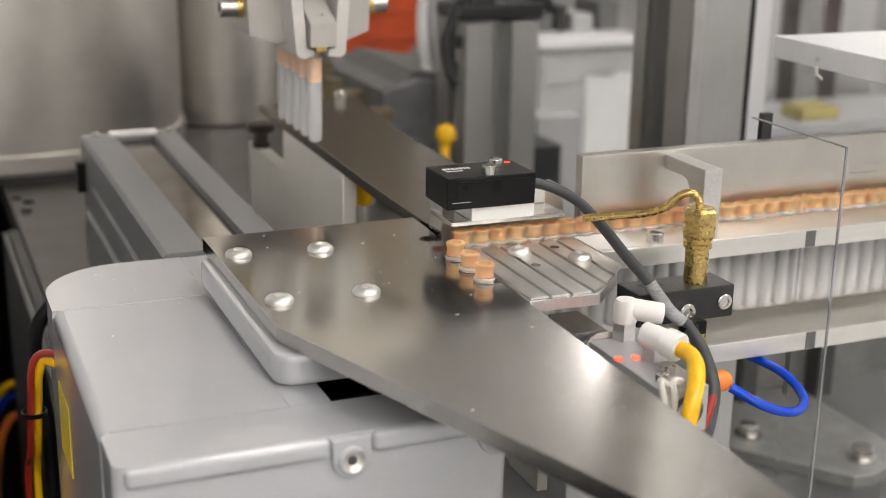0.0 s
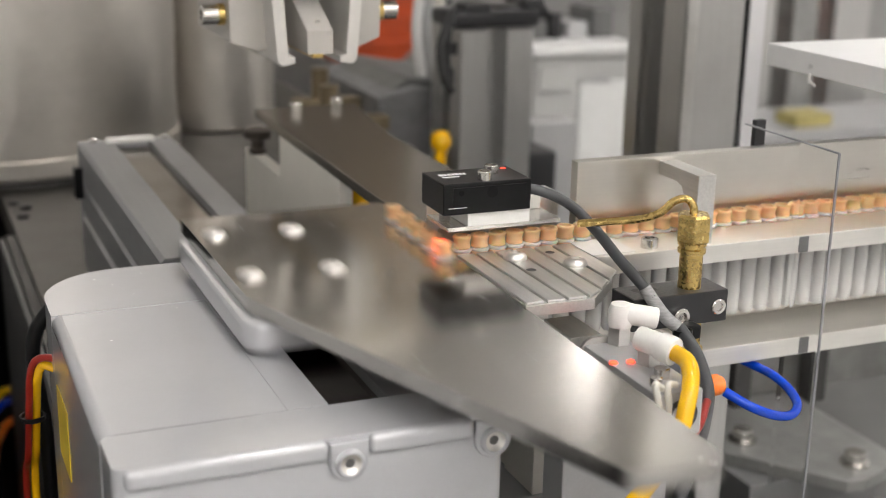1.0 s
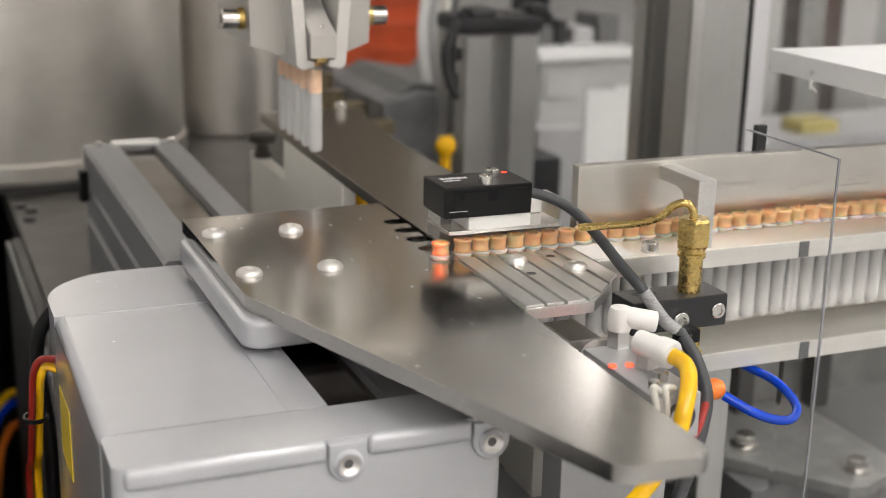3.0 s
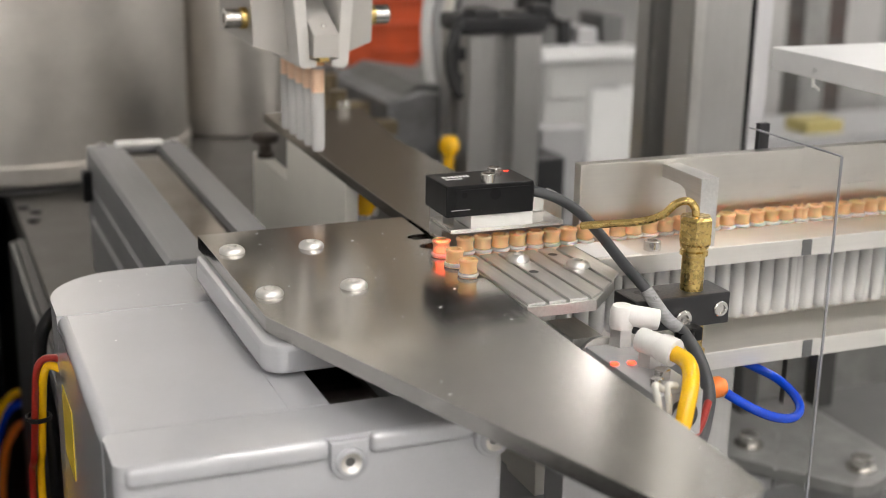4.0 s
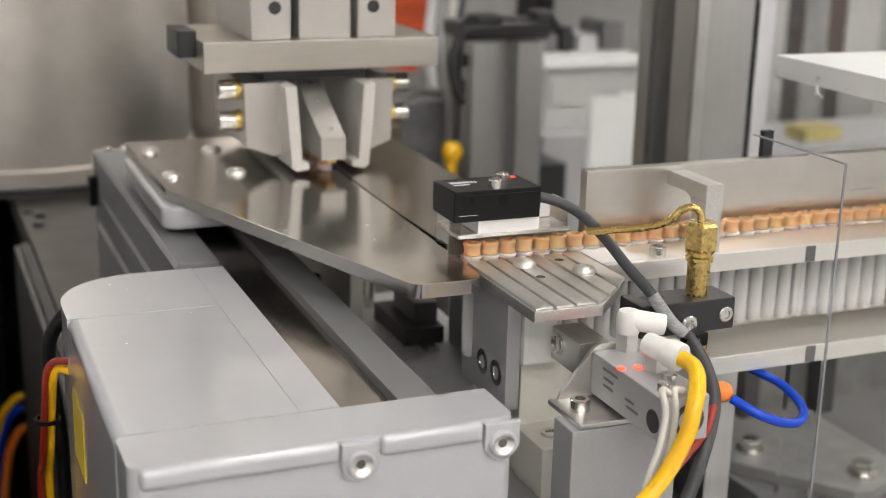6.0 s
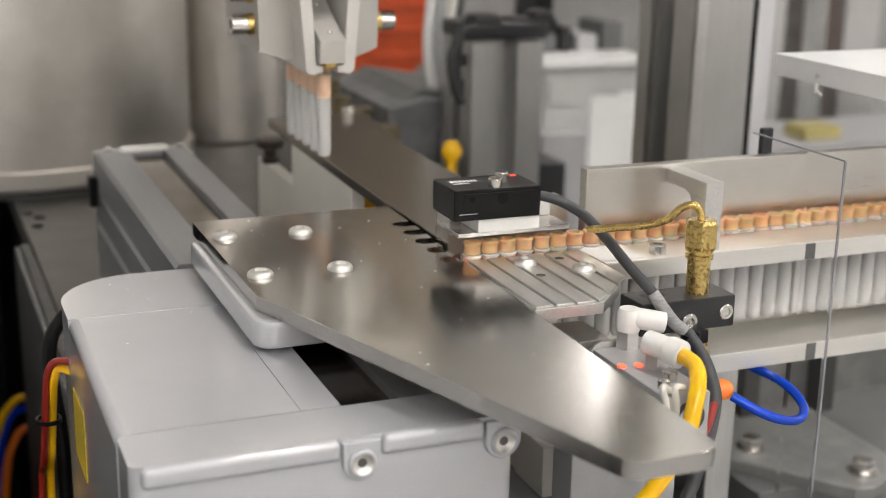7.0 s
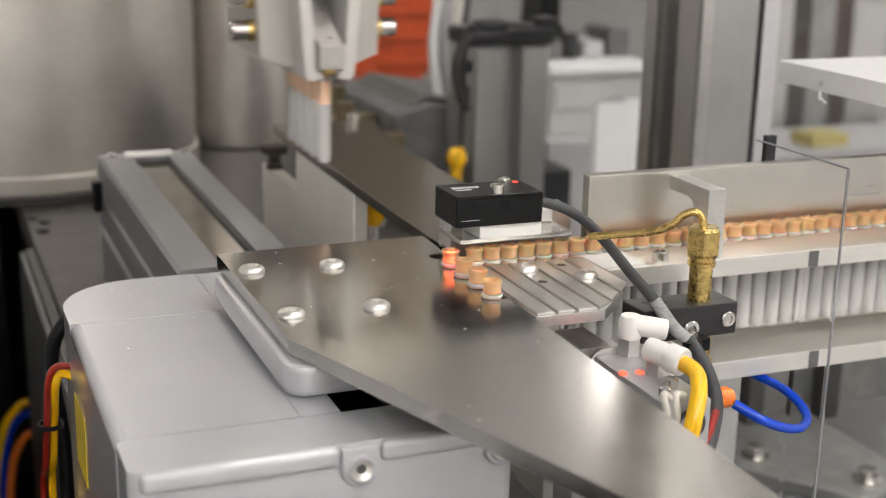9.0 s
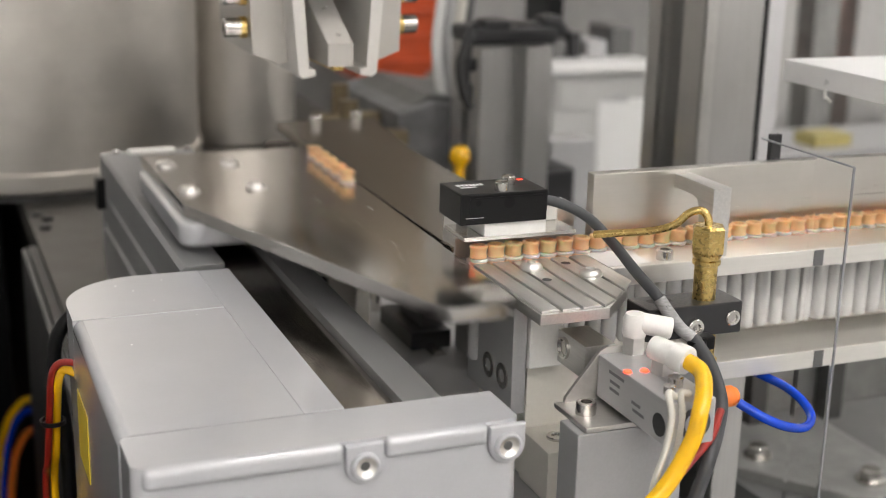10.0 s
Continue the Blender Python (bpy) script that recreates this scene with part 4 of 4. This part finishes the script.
    for i, (x, wd, mat) in enumerate(((930, 46, ANOD_Z), (1010, 30, MIDGREY), (1075, 44, ANOD_Z), (1150, 40, MIDGREY), (1220, 60, ANOD_Z))):
        solid("far_frame_bar", box(x, x + wd, 1500, 1540, 760.2, 2000, 1), mat, (x, 1500, 760), "grey machine frame upright far behind", "frame bar", "far frame bars")
    solid("yellow_case", box(1012, 1066, 1296, 1340, 845, 860, 2), DULLYELLOW, (1045, 1310, 845), "small yellow plastic case on a shelf", "case")
    solid("far_shelf", join(box(900, 1400, 1280, 1420, 830, 844.8, 1), box(910, 930, 1290, 1410, 760.2, 830, 0), box(1370, 1390, 1290, 1410, 760.2, 830, 0)), ANOD, (1100, 1350, 830), "grey metal shelf far behind", "shelf")
    # added shapes before the far panel, out of view, toned for the plates' reflections
    over = thing("reflection_shapes", (900, 2270, 1200), "added brown and tan shapes, out of view, for the plates to mirror", "machine head")
    part("brown_band", box(300, 2000, 2210, 2299, 1180, 1560, 4), BROWNTONE, over)
    part("cover", prism([(600, 1562), (652, 1562), (858, 1790), (858, 1815), (600, 1815)], 2240, 2299, "y", 3), SKIRT, over, "dark grey shape mirrored in the plates")
    part("tan_shape", prism([(660, 1562), (1040, 1562), (1090, 1768), (862, 1780)], 2230, 2299, "y", 3), TANTONE, over, "slanting tan shape mirrored in the plates")
    for x, z, wd, h in ((850, 1794, 70, 50), (936, 1790, 50, 34), (1000, 1780, 90, 60)):
        part("housing", box(x, x + wd, 2225, 2299, z, z + h, 4), WHITEPANEL if wd > 60 else BLUEGREY, over)
    # its unseen sloping top sets where the plate starts mirroring the bright wall
    solid("far_panel", prism([(300, 0), (2400, 0), (2400, 1760), (1060, 1930), (300, 1930)], 2300, 2330, "y", 1), FARPANEL, (900, 2300, 0), "pale grey machine guarding panel", "panel", kind="structure")


def under_plate():
    d = thing("stop_damper", (239, 615, 900), "black shock absorber block with a blue label", "shock absorber")
    part("block", box(228, 250, 600, 650, 900.2, 924, 1), BLACKMETAL, d)
    part("label", box(236, 249, 608, 640, 924.05, 935, 0.6), BLUEGREY, d)
    part("plunger", rod((239, 600, 914), (239, 588, 914), 4, 18), POLISHED, d)
    solid("cross_bar", box(252, 274, 560, 600, 900.2, 985, 0.8), ANOD, (263, 580, 900), "grey aluminium upright below the fixed plate", "upright")
    for i, (x, y) in enumerate(((180, 640), (186, 655), (192, 668))):
        solid("cable_end", hose([(x, y, 902), (x + 3, y - 6, 925 + 4 * i), (x + 9, y - 3, 935), (x + 14, y + 8, 925), (x + 15, y + 14, 902)], 3.2), DARK, (x, y, 900), "black cable looping beside the stand block", "cable")


def cables_left():
    air_hose("yellow_air_hose", [(51, 511, 956), (46.5, 518, 955.5), (44.3, 520, 950), (44, 530, 935), (43.7, 545, 908), (43.6, 560, 882), (43.6, 562, 800)], 1.75, YELLOW, "yellow air hose looping out of the end cover")
    air_hose("red_wire", [(51, 510, 961), (45, 517, 959), (41.8, 520, 953), (41, 527, 938), (40.3, 545, 905), (39.7, 560, 883), (39.7, 562, 800)], 1.5, RED, "dark red wire beside the yellow hose", "wire")
    air_hose("black_cable", [(74, 553, 970), (60, 560, 968), (49.3, 561, 957), (46.5, 561, 943), (48, 561, 925), (49.5, 561, 911), (50, 561, 884), (50, 561, 800)], 3.2, BLACK, "thick black cable beside the end cover", "cable")
    solid("cable_tie", join(lathe([(4.6, -0.9), (5.4, -0.9), (5.4, 0.9), (4.6, 0.9), (4.6, -0.9)], (42.4, 534.5, 927), "z", 20)), BLACK, (42.4, 534.5, 927), "black cable tie round the wires", "cable tie")
    air_hose("yellow_air_hose", [(28, 1000, 560), (36, 1000, 690), (45, 1000, 733), (54.5, 1000, 749), (63, 1000, 754), (72, 1000, 748), (80, 1000, 730)], 3.2, YELLOW, "yellow air hose in the dark beside the machine")
    air_hose("blue_air_hose", [(34, 1004, 560), (40, 1004, 680), (47, 1004, 722), (54, 1004, 737), (62, 1004, 743), (72, 1004, 740), (80, 1004, 725)], 3.0, BLUE, "blue air hose in the dark beside the machine")
    air_hose("orange_wire", [(40, 996, 560), (44, 996, 660), (49, 996, 703), (55, 996, 720), (62, 996, 729), (72, 996, 728), (80, 996, 715)], 3.2, FITORANGE, "orange wire in the dark beside the machine", "wire")
    # black void by colour; the unseen thin wall is added to block light
    solid("shaded_gap", join(box(-205, 59.6, 300, 1700, 300, 560, 2), box(-24, -14, 300, 1100, 560, 900, 1), box(-205, 58, 1100, 1700, 560, 880, 2)), SHADE, (-80, 900, 300), "near-black trough standing for the shaded gap beside the machine, with an unseen light-blocking wall", "cable trough", kind="structure")



def receiving_rack():
    t = thing("receiving_rack", (-130, 700, 900), "pair of steel bars that take over the tubes", "rack")
    for dx in (-8.0, 4.0):
        for i in range(3):
            part("bar", box(HOLE_X - 322 + dx - 30 * i, HOLE_X - 322 + dx + 4 - 30 * i, 620, 722, 994.6, 1004.6, 0.4), STEEL, t)
    part("leg", box(HOLE_X - 322 - 70, HOLE_X - 322 + 9, 722.4, 732, 560, 1004, 0.4), ANOD, t)


guard_things()
background()
under_plate()
cables_left()
receiving_rack()
# ---------------------------------------------------------------- timing of the machine
CYCLE = 4.36
QUEUE_X, QUEUE_Y, QPITCH = 208.3, 471.5 + 1.5, 7.85
STOPS = [FIRST_STOP - PITCH * i for i in range(5)]


def ramp(t, a, b):
    """0 before a, 1 after b, with a soft start and stop and an even run between."""
    u = min(1, max(0, (t - a) / (b - a)))
    k = 0.22
    if u < k:
        return u * u / (2 * k * (1 - k))
    if u > 1 - k:
        return 1 - (1 - u) ** 2 / (2 * k * (1 - k))
    return (u - k / 2) / (1 - k)


def phase(t):
    """Seconds into the cycle that begins as the full plate leaves the feed."""
    return (t - 0.80) % CYCLE


def plate_shift(t):
    p = phase(t)
    d = STOPS[4] * (1 - ramp(p, 0.047, 0.588)) + STOPS[0] * ramp(p, 1.384, 1.822)
    for i, s in enumerate((2.18, 2.74, 3.29, 3.84)):
        d += (STOPS[i + 1] - STOPS[i]) * ramp(p, s, s + 0.11)
    return d


def gripper_shift(i, t):
    """Shift in x and z of gripper i (0, 0: jaws round the stoppers on the plate). The two grippers take turns: each sets down its tubes beside the machine, rises over it and comes back from the other side."""
    q = (t - 0.80 - CYCLE * i) % (2 * CYCLE)
    z = 50.0 - 50.0 * ramp(q, 0.67, 0.84) + 50.0 * ramp(q, 1.09, 1.27) - 50.0 * ramp(q, 4.28, 4.38) + 300.0 * ramp(q, 4.46, 4.90) - 250.0 * ramp(q, 7.97, 8.26)
    x = -330.0 * ramp(q, 3.82, 4.27) + 750.0 * ramp(q, 4.95, 6.8) - 420.0 * ramp(q, 8.275, 8.64)
    return x, z


def jaw_open(i, t):
    """Millimetres by which each jaw stands away from its closed place."""
    q = (t - 0.80 - CYCLE * i) % (2 * CYCLE)
    return 8.0 * (1 - ramp(q, 1.03, 1.10) + ramp(q, 4.40, 4.45))


INSERTS = [1.90, 2.48, 3.02, 3.54, 4.10]


def tube_place(n, t):
    """Where tube n is: in the queue, in its notch of the plate, or in the gripper. Tube 0 is the first of the cycle that ends at 0.80 s."""
    cyc, k = divmod(n, 5)
    t0 = 0.80 + CYCLE * (cyc - 1)
    ins = t0 + INSERTS[k]
    leave = 0.80 + CYCLE * cyc
    pick, drop = leave + 1.09, leave + 4.40
    if t < ins + 0.08:
        x = QUEUE_X
        for m in range(max(0, n - 60), n + 1):
            c2, k2 = divmod(m, 5)
            when = 0.80 + CYCLE * (c2 - 1) + INSERTS[k2]
            step = QPITCH if m < n else QUEUE_X - HOLE_X
            x += step * (1 - ramp(t, when, when + 0.08))
        return (x - (QUEUE_X - HOLE_X), QUEUE_Y, 1000.2)
    if t < pick:
        return SLOPE @ Vector((NOTCH_X, NOTCH_Y + PITCH * k + plate_shift(t), 1000.2))
    gx, gz = gripper_shift(cyc % 2, min(t, drop))
    gx -= 30.0 * sum(ramp(t, drop + CYCLE * j - 0.6, drop + CYCLE * j - 0.4) for j in (1, 2))
    return SLOPE @ Vector((NOTCH_X, NOTCH_Y + PITCH * k, 1000.2)) + Vector((gx, 0, gz)) * GSIZE


def rows_of(place, seconds=10.0, pose_of=lambda p: Matrix.Translation(p * MM)):
    """Rows for walk() at every 1/30 s at which the place changes, and at both ends."""
    n = round(seconds * FPS)
    at = [Vector(place(i / FPS)) for i in range(n + 1)]
    keep = [i for i in range(n + 1) if i in (0, n) or (at[i] - at[i - 1]).length > 0.01 or (at[i + 1] - at[i]).length > 0.01]
    return [(i / FPS, pose_of(at[i])) for i in keep]


TUBES = []
proto = tube_thing()
proto.location = Vector(tube_place(-5, 0)) * MM
TUBES.append((-5, proto))
for n in range(-4, 75):
    TUBES.append((n, copy_thing(proto, Matrix.Translation(Vector(tube_place(n, 0)) * MM))))


def motions():
    walk(shuttle, rows_of(lambda t: ORIGIN[shuttle] + Vector((0, plate_shift(t), 0)), pose_of=along_slope))
    for i, (gripper, jaws) in enumerate(GRIPPERS):
        walk(gripper, rows_of(lambda t: GBASE + GSIZE * Vector((gripper_shift(i, t)[0], 0, gripper_shift(i, t)[1]))))
        for s, j in zip((-1, 1), jaws):
            walk(j, rows_of(lambda t: Vector((s * jaw_open(i, t), 0, 0))))
    for n, ob in TUBES:
        walk(ob, rows_of(lambda t: Vector(tube_place(n, t))))


motions()
